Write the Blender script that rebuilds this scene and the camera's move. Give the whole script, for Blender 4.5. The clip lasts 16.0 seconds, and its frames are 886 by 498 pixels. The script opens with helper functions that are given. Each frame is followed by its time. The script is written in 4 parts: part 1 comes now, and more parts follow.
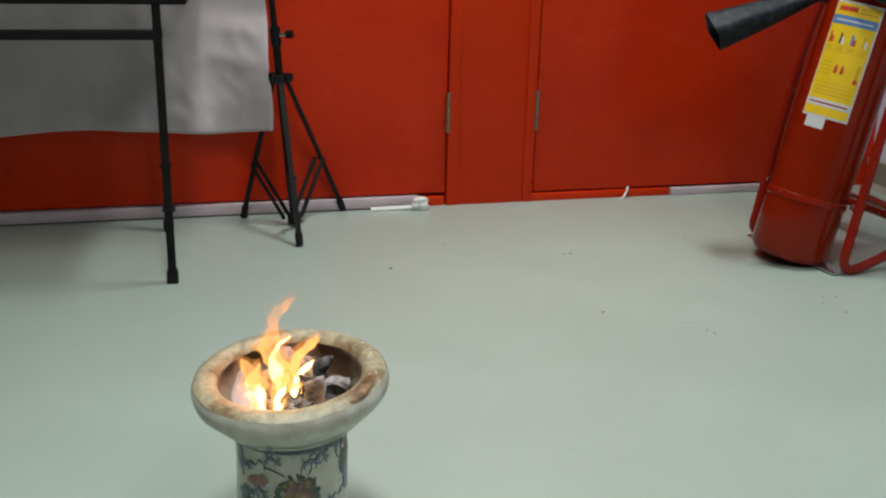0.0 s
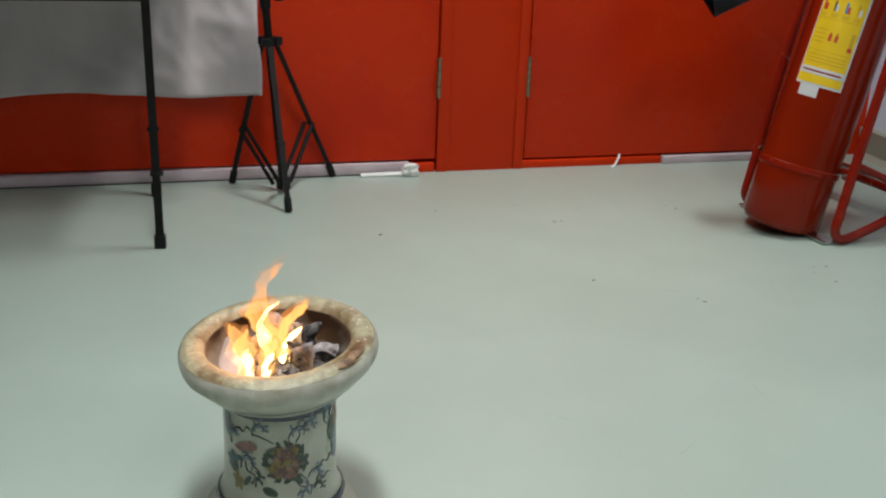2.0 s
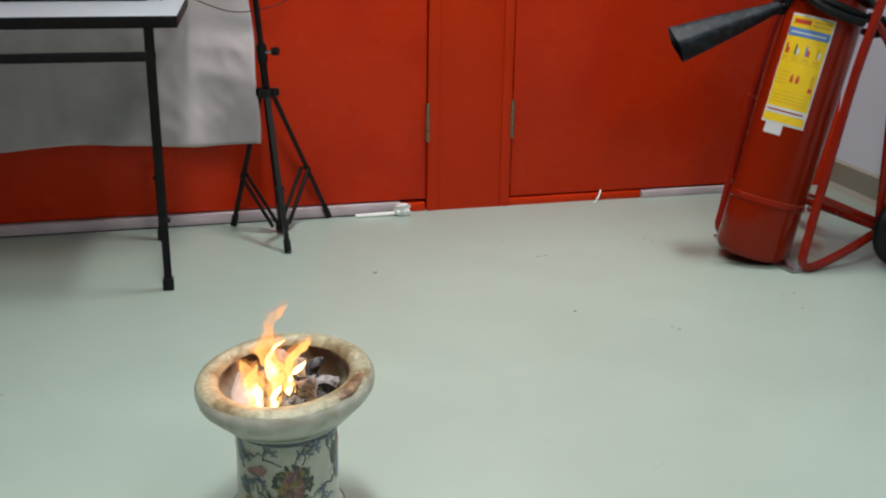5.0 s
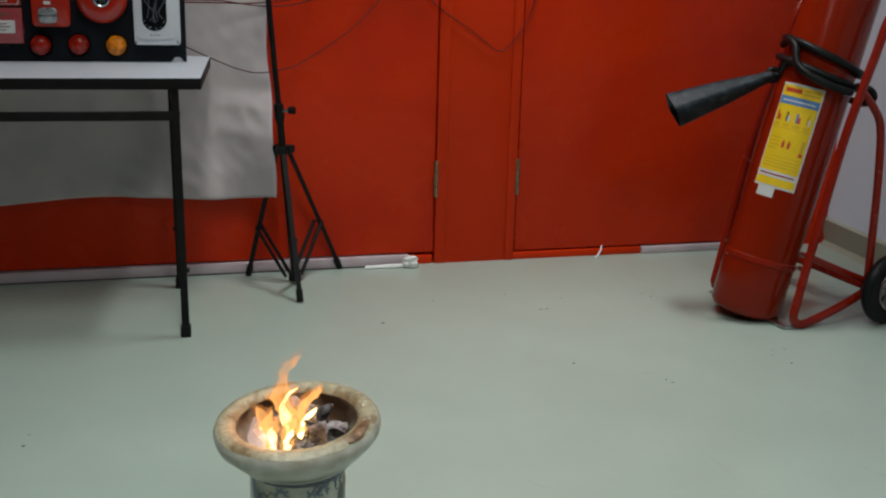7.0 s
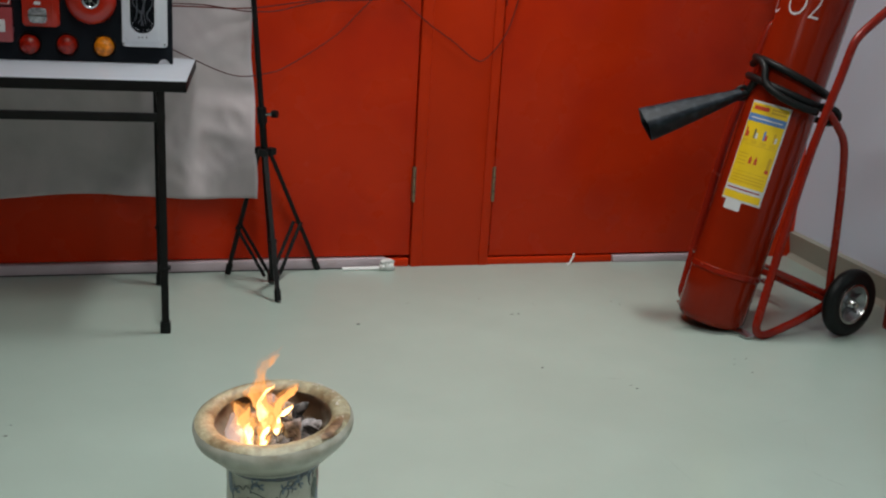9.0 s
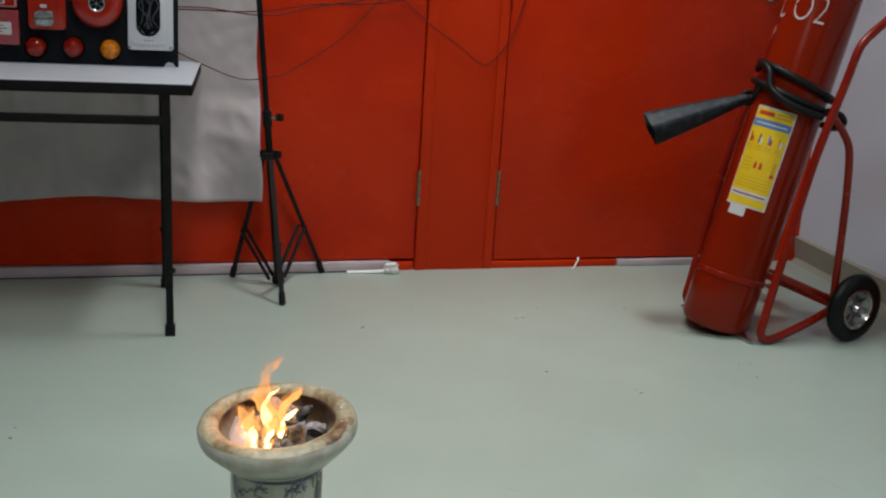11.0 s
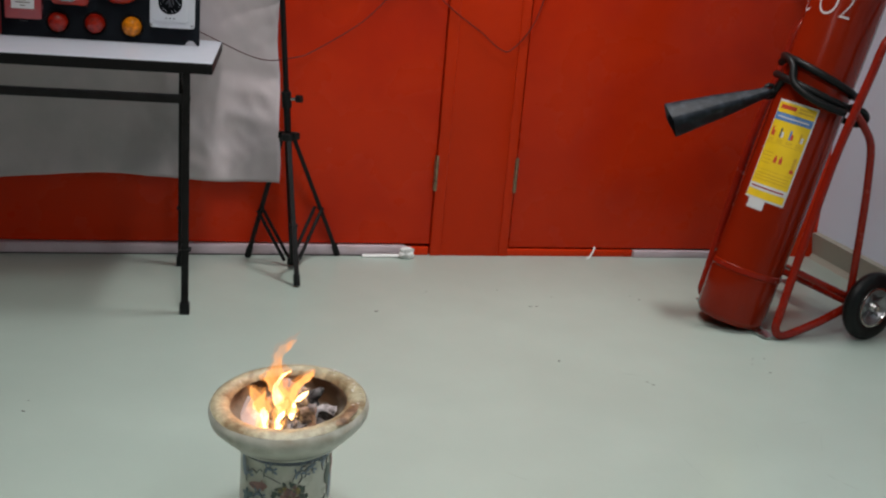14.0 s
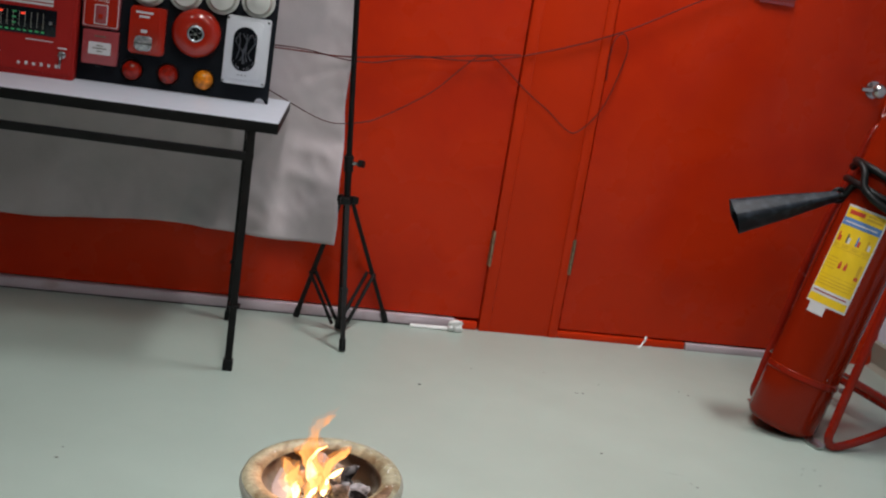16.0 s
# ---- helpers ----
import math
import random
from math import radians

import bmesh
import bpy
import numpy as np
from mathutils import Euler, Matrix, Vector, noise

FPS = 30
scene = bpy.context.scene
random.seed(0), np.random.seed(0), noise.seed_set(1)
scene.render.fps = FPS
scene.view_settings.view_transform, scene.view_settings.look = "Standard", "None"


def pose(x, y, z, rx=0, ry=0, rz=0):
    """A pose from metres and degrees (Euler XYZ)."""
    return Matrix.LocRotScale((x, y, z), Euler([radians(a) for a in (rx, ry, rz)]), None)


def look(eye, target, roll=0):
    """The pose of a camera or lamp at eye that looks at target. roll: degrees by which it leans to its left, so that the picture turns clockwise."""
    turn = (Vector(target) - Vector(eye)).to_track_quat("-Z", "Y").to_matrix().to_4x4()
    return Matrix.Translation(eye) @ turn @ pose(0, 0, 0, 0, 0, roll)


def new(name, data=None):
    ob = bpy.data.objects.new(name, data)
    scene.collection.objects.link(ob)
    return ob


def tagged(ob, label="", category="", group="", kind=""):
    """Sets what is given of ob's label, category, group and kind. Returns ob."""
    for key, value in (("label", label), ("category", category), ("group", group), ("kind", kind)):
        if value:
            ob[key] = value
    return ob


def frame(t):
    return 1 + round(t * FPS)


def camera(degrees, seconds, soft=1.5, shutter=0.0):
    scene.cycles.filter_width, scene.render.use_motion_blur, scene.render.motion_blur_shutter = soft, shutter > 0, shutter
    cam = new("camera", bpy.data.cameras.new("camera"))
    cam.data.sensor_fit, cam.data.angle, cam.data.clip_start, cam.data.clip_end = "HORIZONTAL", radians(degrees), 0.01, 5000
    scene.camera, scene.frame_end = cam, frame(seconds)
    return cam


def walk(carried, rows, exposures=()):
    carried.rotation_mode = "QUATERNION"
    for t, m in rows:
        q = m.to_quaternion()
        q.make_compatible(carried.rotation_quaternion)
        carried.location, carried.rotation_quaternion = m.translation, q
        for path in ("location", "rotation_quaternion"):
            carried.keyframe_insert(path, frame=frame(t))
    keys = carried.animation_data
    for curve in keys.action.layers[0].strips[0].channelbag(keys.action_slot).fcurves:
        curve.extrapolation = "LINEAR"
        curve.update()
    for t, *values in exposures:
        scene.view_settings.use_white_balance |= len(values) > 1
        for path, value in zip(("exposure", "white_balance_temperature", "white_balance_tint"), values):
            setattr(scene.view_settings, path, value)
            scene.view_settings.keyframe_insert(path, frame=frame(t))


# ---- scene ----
cam = camera(43.2, 16.0, soft=2.2)
PATH = [
    (0, (-0.883, -3.423, 1.011), (-0.407, -1.584, 0.384), 1.5),
    (0.5, (-0.884, -3.426, 1.01), (-0.404, -1.591, 0.376), 1.2),
    (1, (-0.884, -3.421, 1.008), (-0.398, -1.593, 0.36), 1.6),
    (1.5, (-0.882, -3.414, 1.007), (-0.396, -1.591, 0.343), 1.8),
    (2, (-0.88, -3.406, 1.003), (-0.389, -1.591, 0.322), 2.1),
    (2.5, (-0.881, -3.404, 1.003), (-0.391, -1.591, 0.313), 2.1),
    (3, (-0.881, -3.403, 1.002), (-0.403, -1.585, 0.318), 2.1),
    (3.5, (-0.886, -3.427, 1.015), (-0.418, -1.577, 0.415), 2.2),
    (4, (-0.912, -3.58, 1.082), (-0.409, -1.747, 0.46), 0.6),
    (6.5, (-0.914, -3.575, 1.084), (-0.422, -1.741, 0.455), 1.7),
    (7, (-0.94, -3.712, 1.147), (-0.449, -1.853, 0.596), 1.6),
    (7.5, (-0.955, -3.796, 1.182), (-0.413, -1.953, 0.625), 0.9),
    (8, (-0.957, -3.797, 1.184), (-0.419, -1.953, 0.626), 0.7),
    (8.5, (-0.956, -3.796, 1.185), (-0.421, -1.949, 0.635), 3.2),
    (11, (-0.957, -3.797, 1.188), (-0.435, -1.944, 0.644), 3.5),
    (11.5, (-0.954, -3.794, 1.184), (-0.418, -1.954, 0.612), 3.1),
    (12, (-0.951, -3.788, 1.183), (-0.413, -1.951, 0.603), 3.3),
    (12.5, (-0.952, -3.784, 1.179), (-0.42, -1.951, 0.58), 3.2),
    (13, (-0.953, -3.789, 1.182), (-0.415, -1.959, 0.58), 4.2),
    (13.5, (-0.955, -3.792, 1.185), (-0.43, -1.954, 0.596), 4.5),
    (14, (-0.956, -3.792, 1.187), (-0.461, -1.94, 0.617), 4.9),
    (14.5, (-0.956, -3.791, 1.188), (-0.47, -1.932, 0.631), 4.7),
    (15, (-0.957, -3.79, 1.19), (-0.486, -1.923, 0.65), 4.3),
    (15.5, (-0.958, -3.784, 1.187), (-0.514, -1.905, 0.664), 5.0),
    (16, (-0.951, -3.743, 1.209), (-0.552, -1.841, 0.738), 9.0),
]
# brightness and white balance of the recording along the way
EXPOSURES = [(0.0, -0.08, 6500, 10), (1.0, -0.06, 6500, 10), (2.5, -0.02, 6500, 10), (3.5, 0.07, 6500, 11), (4.0, 0.10, 6500, 11), (6.5, -0.20, 6500, 9), (7.0, -0.38, 6500, 9), (7.5, -0.42, 6500, 9),
             (8.5, -0.26, 6500, 10), (11.0, -0.31, 6500, 12), (12.5, -0.30, 6530, 13), (13.5, -0.13, 6560, 16), (15.0, -0.17, 6560, 16), (16.0, -0.08, 6530, 17)]
TABLE_TURN = -3.2
# flames: right, depth, height of the root, height, width, bend to the right, wander
FLAMES = [(-0.060, -0.018, 0.226, 0.095, 0.024, 0.012, 0.4), (-0.016, -0.026, 0.228, 0.190, 0.030, 0.028, 1.6), (0.012, -0.028, 0.230, 0.125, 0.022, 0.012, 2.9),
          (-0.046, -0.052, 0.232, 0.085, 0.023, 0.014, 0.9), (-0.016, -0.058, 0.234, 0.070, 0.021, -0.004, 3.3)]
walk(cam, [(t, look(e, a, r)) for t, e, a, r in PATH], EXPOSURES)

# ---- world and lights ----
world = bpy.data.worlds.new("world")
world.use_nodes = True
world.node_tree.nodes["Background"].inputs[0].default_value = (0.75, 0.8, 0.85, 1)
world.node_tree.nodes["Background"].inputs[1].default_value = 0.02
scene.world = world

# ceiling tube lights: x, y, length along y, watts, spread of the louvre in degrees
LIGHTS = [(0.30, -0.62, 0.6, 16, 88), (-0.8, -2.3, 1.2, 33, 114), (0.25, -4.2, 1.2, 27, 150), (-2.3, -3.4, 1.2, 4, 150)]
CEILING = 3.2
for lx, ly, ll, watts, spread in LIGHTS:
    la = bpy.data.lights.new("tube_light", "AREA")
    la.shape, la.size, la.size_y, la.energy, la.color = "RECTANGLE", 0.3, ll, watts, (0.97, 1.0, 0.98)
    la.spread = radians(spread)
    new("tube_light", la).matrix_world = pose(lx, ly, CEILING - 0.075)

# the fire itself gives light
fl = bpy.data.lights.new("fire_light", "POINT")
fl.energy, fl.color, fl.shadow_soft_size = 0.7, (1.0, 0.28, 0.05), 0.05
new("fire_light", fl).matrix_world = pose(-0.766, -1.900, 0.335)


# ---- materials ----
def material(name, color, rough=0.5, metal=0.0, vary=0.08, scale=6.0, bump=0.0, bump_scale=60.0, second=None, second_scale=2.0,
             second_at=(0.45, 0.65), spec=0.5, coat=0.0):
    m = bpy.data.materials.new(name)
    m.use_nodes = True
    nt, n = m.node_tree, m.node_tree.nodes
    b = n["Principled BSDF"]
    b.inputs["Roughness"].default_value, b.inputs["Metallic"].default_value = rough, metal
    b.inputs["Specular IOR Level"].default_value, b.inputs["Coat Weight"].default_value = spec, coat
    co = n.new("ShaderNodeTexCoord")

    def tex(s, detail=5.0):
        x = n.new("ShaderNodeTexNoise")
        x.inputs["Scale"].default_value, x.inputs["Detail"].default_value = s, detail
        nt.links.new(co.outputs["Object"], x.inputs["Vector"])
        return x

    ramp = n.new("ShaderNodeValToRGB")
    ramp.color_ramp.elements[0].position, ramp.color_ramp.elements[1].position = 0.3, 0.7
    ramp.color_ramp.elements[0].color = (*[c * (1 - vary) for c in color], 1)
    ramp.color_ramp.elements[1].color = (*[min(1, c * (1 + vary)) for c in color], 1)
    nt.links.new(tex(scale).outputs["Fac"], ramp.inputs[0])
    out = ramp.outputs[0]
    if second:
        mask = n.new("ShaderNodeValToRGB")
        mask.color_ramp.elements[0].position, mask.color_ramp.elements[1].position = second_at
        nt.links.new(tex(second_scale, 8).outputs["Fac"], mask.inputs[0])
        mix = n.new("ShaderNodeMixRGB")
        mix.inputs[2].default_value = (*second, 1)
        nt.links.new(mask.outputs[0], mix.inputs[0])
        nt.links.new(out, mix.inputs[1])
        out = mix.outputs[0]
    nt.links.new(out, b.inputs["Base Color"])
    rr = n.new("ShaderNodeMapRange")
    rr.inputs["To Min"].default_value, rr.inputs["To Max"].default_value = max(0.02, rough * 0.8), min(1, rough * 1.25)
    nt.links.new(tex(scale * 2.3).outputs["Fac"], rr.inputs[0])
    nt.links.new(rr.outputs[0], b.inputs["Roughness"])
    if bump:
        bp = n.new("ShaderNodeBump")
        bp.inputs["Strength"].default_value, bp.inputs["Distance"].default_value = bump, 0.004
        nt.links.new(tex(bump_scale, 3).outputs["Fac"], bp.inputs["Height"])
        nt.links.new(bp.outputs[0], b.inputs["Normal"])
    return m


def glowing(name, color, strength):
    m = bpy.data.materials.new(name)
    m.use_nodes = True
    b = m.node_tree.nodes["Principled BSDF"]
    b.inputs["Base Color"].default_value = (*color, 1)
    b.inputs["Emission Color"].default_value = (*color, 1)
    b.inputs["Emission Strength"].default_value = strength
    return m


def lens_plastic(name, color, rough=0.07):
    m = material(name, color, rough, vary=0.45, scale=70, bump=0.03, bump_scale=160, coat=0.25, spec=0.35)
    return m


def flame_material(name, low, high, strength, cover):
    """Hot gas: glows, brightest and palest near the fuel, and lets the background through in streaks."""
    m = bpy.data.materials.new(name)
    m.use_nodes = True
    nt, n = m.node_tree, m.node_tree.nodes
    n.remove(n["Principled BSDF"])
    co = n.new("ShaderNodeTexCoord")
    sep = n.new("ShaderNodeSeparateXYZ")
    nt.links.new(co.outputs["Object"], sep.inputs[0])
    up = n.new("ShaderNodeMapRange")
    up.inputs["From Min"].default_value, up.inputs["From Max"].default_value = 0.0, 0.17
    nt.links.new(sep.outputs["Z"], up.inputs[0])
    ramp = n.new("ShaderNodeValToRGB")
    ramp.color_ramp.elements[0].color, ramp.color_ramp.elements[1].color = (*low, 1), (*high, 1)
    nt.links.new(up.outputs[0], ramp.inputs[0])
    em = n.new("ShaderNodeEmission")
    em.inputs[1].default_value = strength
    nt.links.new(ramp.outputs[0], em.inputs[0])
    tr = n.new("ShaderNodeBsdfTransparent")
    st = n.new("ShaderNodeTexNoise")
    st.inputs["Scale"].default_value, st.inputs["Detail"].default_value = 28.0, 3.0
    mp = n.new("ShaderNodeMapping")
    mp.inputs["Scale"].default_value = (1, 1, 0.35)
    nt.links.new(co.outputs["Object"], mp.inputs[0])
    nt.links.new(mp.outputs[0], st.inputs["Vector"])
    cv = n.new("ShaderNodeMapRange")
    cv.inputs["From Min"].default_value, cv.inputs["From Max"].default_value = 0.35, 0.65
    cv.inputs["To Min"].default_value, cv.inputs["To Max"].default_value = cover * 0.25, min(1, cover * 1.5)
    nt.links.new(st.outputs["Fac"], cv.inputs[0])
    thin = n.new("ShaderNodeMapRange")
    thin.inputs["From Min"].default_value, thin.inputs["From Max"].default_value = 0.03, 0.20
    thin.inputs["To Min"].default_value, thin.inputs["To Max"].default_value = 1.0, 0.25
    nt.links.new(sep.outputs["Z"], thin.inputs[0])
    ml = n.new("ShaderNodeMath")
    ml.operation = "MULTIPLY"
    nt.links.new(cv.outputs[0], ml.inputs[0])
    nt.links.new(thin.outputs[0], ml.inputs[1])
    mx = n.new("ShaderNodeMixShader")
    nt.links.new(ml.outputs[0], mx.inputs[0])
    nt.links.new(tr.outputs[0], mx.inputs[1])
    nt.links.new(em.outputs[0], mx.inputs[2])
    nt.links.new(mx.outputs[0], n["Material Output"].inputs[0])
    return m


M_FLOOR = material("epoxy_floor", (0.355, 0.435, 0.383), 0.30, vary=0.035, scale=5.0, bump=0.02, bump_scale=14, second=(0.325, 0.395, 0.345),
                   second_scale=1.7, second_at=(0.35, 0.8), coat=0.15)
M_RED = material("red_gloss_paint", (0.60, 0.031, 0.004), 0.27, vary=0.08, scale=1.6, bump=0.06, bump_scale=45, second=(0.53, 0.024, 0.004), second_scale=3.5, spec=0.14)
M_RED_EDGE = material("red_paint_frame", (0.57, 0.031, 0.004), 0.32, vary=0.07, scale=3, spec=0.12, bump=0.08, bump_scale=70)
M_GAP = material("dark_gap", (0.03, 0.012, 0.01), 0.8)
M_WHITE_WALL = material("white_wall_paint", (0.70, 0.82, 0.95), 0.6, vary=0.02, scale=2, bump=0.1, bump_scale=120)
M_GREY_WALL = material("grey_wall_paint", (0.32, 0.32, 0.31), 0.7, vary=0.04, scale=2)
M_COVE = material("grey_cove_base", (0.33, 0.33, 0.27), 0.45, vary=0.06, scale=5)
M_STRIP = material("pinkish_strip", (0.50, 0.41, 0.44), 0.5, vary=0.08, scale=9, second=(0.45, 0.33, 0.33), second_scale=14, second_at=(0.58, 0.72))
M_CEIL = material("ceiling_white", (0.5, 0.5, 0.48), 0.8, vary=0.02)
M_PAPER = material("grey_white_paper", (0.535, 0.465, 0.475), 0.7, vary=0.07, scale=3, bump=0.4, bump_scale=14, second=(0.44, 0.395, 0.405), second_scale=4)
M_TABLE_TOP = material("white_laminate", (0.58, 0.62, 0.69), 0.35, vary=0.02, scale=8)
M_BLACK = material("black_edge_plastic", (0.006, 0.006, 0.006), 0.45, spec=0.12, vary=0.2, scale=30)
M_STEEL_BLACK = material("black_painted_steel", (0.007, 0.007, 0.007), 0.42, spec=0.15, vary=0.3, scale=25, bump=0.06, bump_scale=200)
M_BOARD = material("black_board", (0.006, 0.008, 0.011), 0.5, spec=0.12, vary=0.25, scale=12)
M_PANEL_RED = material("red_panel_metal", (0.29, 0.010, 0.007), 0.45, vary=0.05, scale=5, spec=0.2)
M_DEVICE_RED = material("red_plastic", (0.34, 0.016, 0.006), 0.18, coat=0.3, vary=0.06, scale=14)
M_FADED = material("faded_red_plastic", (0.30, 0.05, 0.055), 0.25, vary=0.08, scale=20, coat=0.5)
M_WHITE = material("white_plastic", (0.58, 0.60, 0.63), 0.4, vary=0.03, scale=15)
M_CREAM = material("cream_plastic", (0.56, 0.56, 0.52), 0.4, vary=0.04, scale=15)
M_WIRE = material("grey_wire", (0.05, 0.055, 0.065), 0.4, vary=0.3, scale=40)
M_CHROME = material("chrome", (0.5, 0.5, 0.49), 0.25, 1.0, vary=0.1, scale=30)
M_RIM = material("dull_wheel_steel", (0.26, 0.26, 0.27), 0.34, 1.0, vary=0.25, scale=40)
M_HINGE = material("worn_brass_steel", (0.36, 0.30, 0.20), 0.35, 1.0, vary=0.25, scale=60)
M_DARK_GLASS = material("dark_window", (0.005, 0.006, 0.008), 0.10, spec=0.2, vary=0.3, scale=25, coat=0.15)
M_LENS_RED = lens_plastic("red_lens", (0.24, 0.008, 0.002))
M_LENS_AMBER = lens_plastic("amber_lens", (0.60, 0.18, 0.004))
M_CLEAR = material("clear_strobe", (0.42, 0.43, 0.44), 0.08, 0.6, vary=0.6, scale=110, coat=1.0, bump=0.4, bump_scale=130)
M_LED_GREEN = glowing("green_led", (0.01, 0.16, 0.05), 0.5)
M_LED_RED = glowing("red_led", (0.8, 0.05, 0.02), 1.2)
M_TUBE = glowing("lit_diffuser", (1.0, 0.98, 0.94), 2.5)
M_CYL = material("extinguisher_red", (0.205, 0.012, 0.002), 0.17, vary=0.10, scale=4, bump=0.02, bump_scale=30, spec=0.22)
M_TUBE_RED = material("trolley_red", (0.22, 0.010, 0.003), 0.25, vary=0.12, scale=12, spec=0.3, second=(0.2, 0.015, 0.01), second_scale=18, second_at=(0.6, 0.75))
M_RUBBER = material("black_rubber", (0.006, 0.007, 0.007), 0.42, spec=0.2, vary=0.2, scale=20, bump=0.1, bump_scale=120)
M_HORN = material("black_horn_plastic", (0.009, 0.012, 0.016), 0.42, vary=0.3, scale=18, second=(0.034, 0.045, 0.058), second_scale=40, second_at=(0.45, 0.75), bump=0.15, bump_scale=90, spec=0.18)
M_YELLOW = material("yellow_label", (0.74, 0.49, 0.012), 0.4, vary=0.06, scale=20)
M_LABEL_WHITE = material("white_label", (0.55, 0.55, 0.55), 0.45, vary=0.04, scale=20)
M_LABEL_BLUE = material("blue_label", (0.08, 0.19, 0.42), 0.45, vary=0.06, scale=30)
M_INK_RED = material("red_ink", (0.5, 0.05, 0.02), 0.5)
M_INK_DARK = material("dark_ink", (0.10, 0.08, 0.05), 0.5)
M_INK_GOLD = material("gold_ink", (0.55, 0.33, 0.02), 0.5)
M_STENCIL = material("white_stencil_paint", (0.54, 0.49, 0.48), 0.55, vary=0.1, scale=60, second=(0.35, 0.10, 0.08), second_scale=50, second_at=(0.62, 0.75))
M_CABLE = material("dark_red_cable", (0.12, 0.016, 0.012), 0.65, vary=0.3, scale=10, spec=0.2)
M_CABLE_DARK = material("dark_cable", (0.08, 0.020, 0.018), 0.65, vary=0.3, scale=10, spec=0.2)
M_GLAZE = material("cream_glaze", (0.47, 0.46, 0.385), 0.28, vary=0.06, scale=9, second=(0.40, 0.39, 0.32), second_scale=16, coat=0.3)
M_LIP = material("scorched_lip_glaze", (0.46, 0.45, 0.385), 0.38, vary=0.14, scale=34, bump=0.2, bump_scale=110, second=(0.27, 0.235, 0.165),
                 second_scale=15, second_at=(0.50, 0.70))
M_LIP_TOP = material("heat_stained_rim_top", (0.33, 0.308, 0.205), 0.42, vary=0.30, scale=70, bump=0.5, bump_scale=150, second=(0.15, 0.10, 0.045),
                     second_scale=26, second_at=(0.48, 0.68))
M_BOWL = material("sooty_bowl", (0.30, 0.28, 0.23), 0.4, vary=0.2, scale=16, bump=0.2, bump_scale=70, second=(0.05, 0.03, 0.015), second_scale=11, second_at=(0.48, 0.6))
M_SOOT = material("soot", (0.012, 0.009, 0.006), 0.35, vary=0.4, scale=20)
M_SCORCH = material("scorch_mark", (0.10, 0.05, 0.02), 0.5, vary=0.4, scale=50, second=(0.28, 0.17, 0.09), second_scale=60)
M_NAVY = material("navy_band_glaze", (0.022, 0.030, 0.052), 0.25, vary=0.15, scale=30, coat=0.5)
M_PAINT_PINK = material("rose_glaze_paint", (0.26, 0.13, 0.11), 0.3, vary=0.25, scale=80)
M_PAINT_MAUVE = material("mauve_glaze_paint", (0.15, 0.075, 0.07), 0.3, vary=0.3, scale=90)
M_PAINT_GREEN = material("green_glaze_paint", (0.045, 0.065, 0.05), 0.3, vary=0.3, scale=90)
M_PAINT_BLUE = material("blue_grey_glaze_paint", (0.13, 0.17, 0.22), 0.3, vary=0.2, scale=90)
M_PAINT_TEAL = material("teal_glaze_paint", (0.05, 0.10, 0.115), 0.3, vary=0.3, scale=90)
M_PAINT_OCHRE = material("ochre_glaze_paint", (0.21, 0.16, 0.05), 0.3, vary=0.2, scale=90)
M_PAINT_LINE = material("dark_glaze_line", (0.06, 0.07, 0.08), 0.3, vary=0.2, scale=90)
M_SHEET = material("white_sheet", (0.72, 0.72, 0.74), 0.7, vary=0.04, scale=20, second=(0.45, 0.28, 0.17), second_scale=22, second_at=(0.60, 0.75))
M_CHAR = material("charred_paper", (0.045, 0.040, 0.038), 0.7, vary=0.5, scale=90, second=(0.24, 0.22, 0.22), second_scale=75, second_at=(0.50, 0.62))
M_ASH = material("pale_ash", (0.30, 0.28, 0.285), 0.8, vary=0.35, scale=90, second=(0.06, 0.055, 0.055), second_scale=80, second_at=(0.55, 0.68))
M_RIM_ASH = material("white_ash_specks", (0.62, 0.60, 0.57), 0.6, vary=0.3, scale=200)
M_DEBRIS = material("dark_grit", (0.19, 0.20, 0.18), 0.8, vary=0.4, scale=200)
M_STAIN_LINE = material("dirt_line", (0.07, 0.06, 0.06), 0.8, vary=0.5, scale=30)
M_SCUFF = material("grey_scuff", (0.33, 0.395, 0.35), 0.5, vary=0.1, scale=50)
# painted shadow for the floor: dark colour whose alpha fades out from the middle
M_FLOOR_SHADE = material("painted_floor_shade", (0.13, 0.14, 0.12), 0.6, vary=0.3, scale=40)
nt = M_FLOOR_SHADE.node_tree
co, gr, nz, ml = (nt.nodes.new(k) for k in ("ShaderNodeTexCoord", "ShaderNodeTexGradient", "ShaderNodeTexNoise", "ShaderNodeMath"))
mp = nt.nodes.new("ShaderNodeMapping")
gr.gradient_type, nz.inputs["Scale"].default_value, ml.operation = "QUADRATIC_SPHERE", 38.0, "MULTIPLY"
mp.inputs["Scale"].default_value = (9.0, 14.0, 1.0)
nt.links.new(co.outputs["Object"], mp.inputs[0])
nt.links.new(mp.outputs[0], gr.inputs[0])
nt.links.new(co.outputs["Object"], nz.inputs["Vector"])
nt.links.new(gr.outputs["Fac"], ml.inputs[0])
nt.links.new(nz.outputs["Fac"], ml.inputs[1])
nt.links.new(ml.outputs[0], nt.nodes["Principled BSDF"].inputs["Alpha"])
M_TISSUE = material("white_tissue", (0.72, 0.72, 0.70), 0.7, vary=0.05, scale=30)
M_FLAME_OUT = flame_material("flame_outer", (1.0, 0.40, 0.08), (1.0, 0.28, 0.05), 1.5, 0.20)
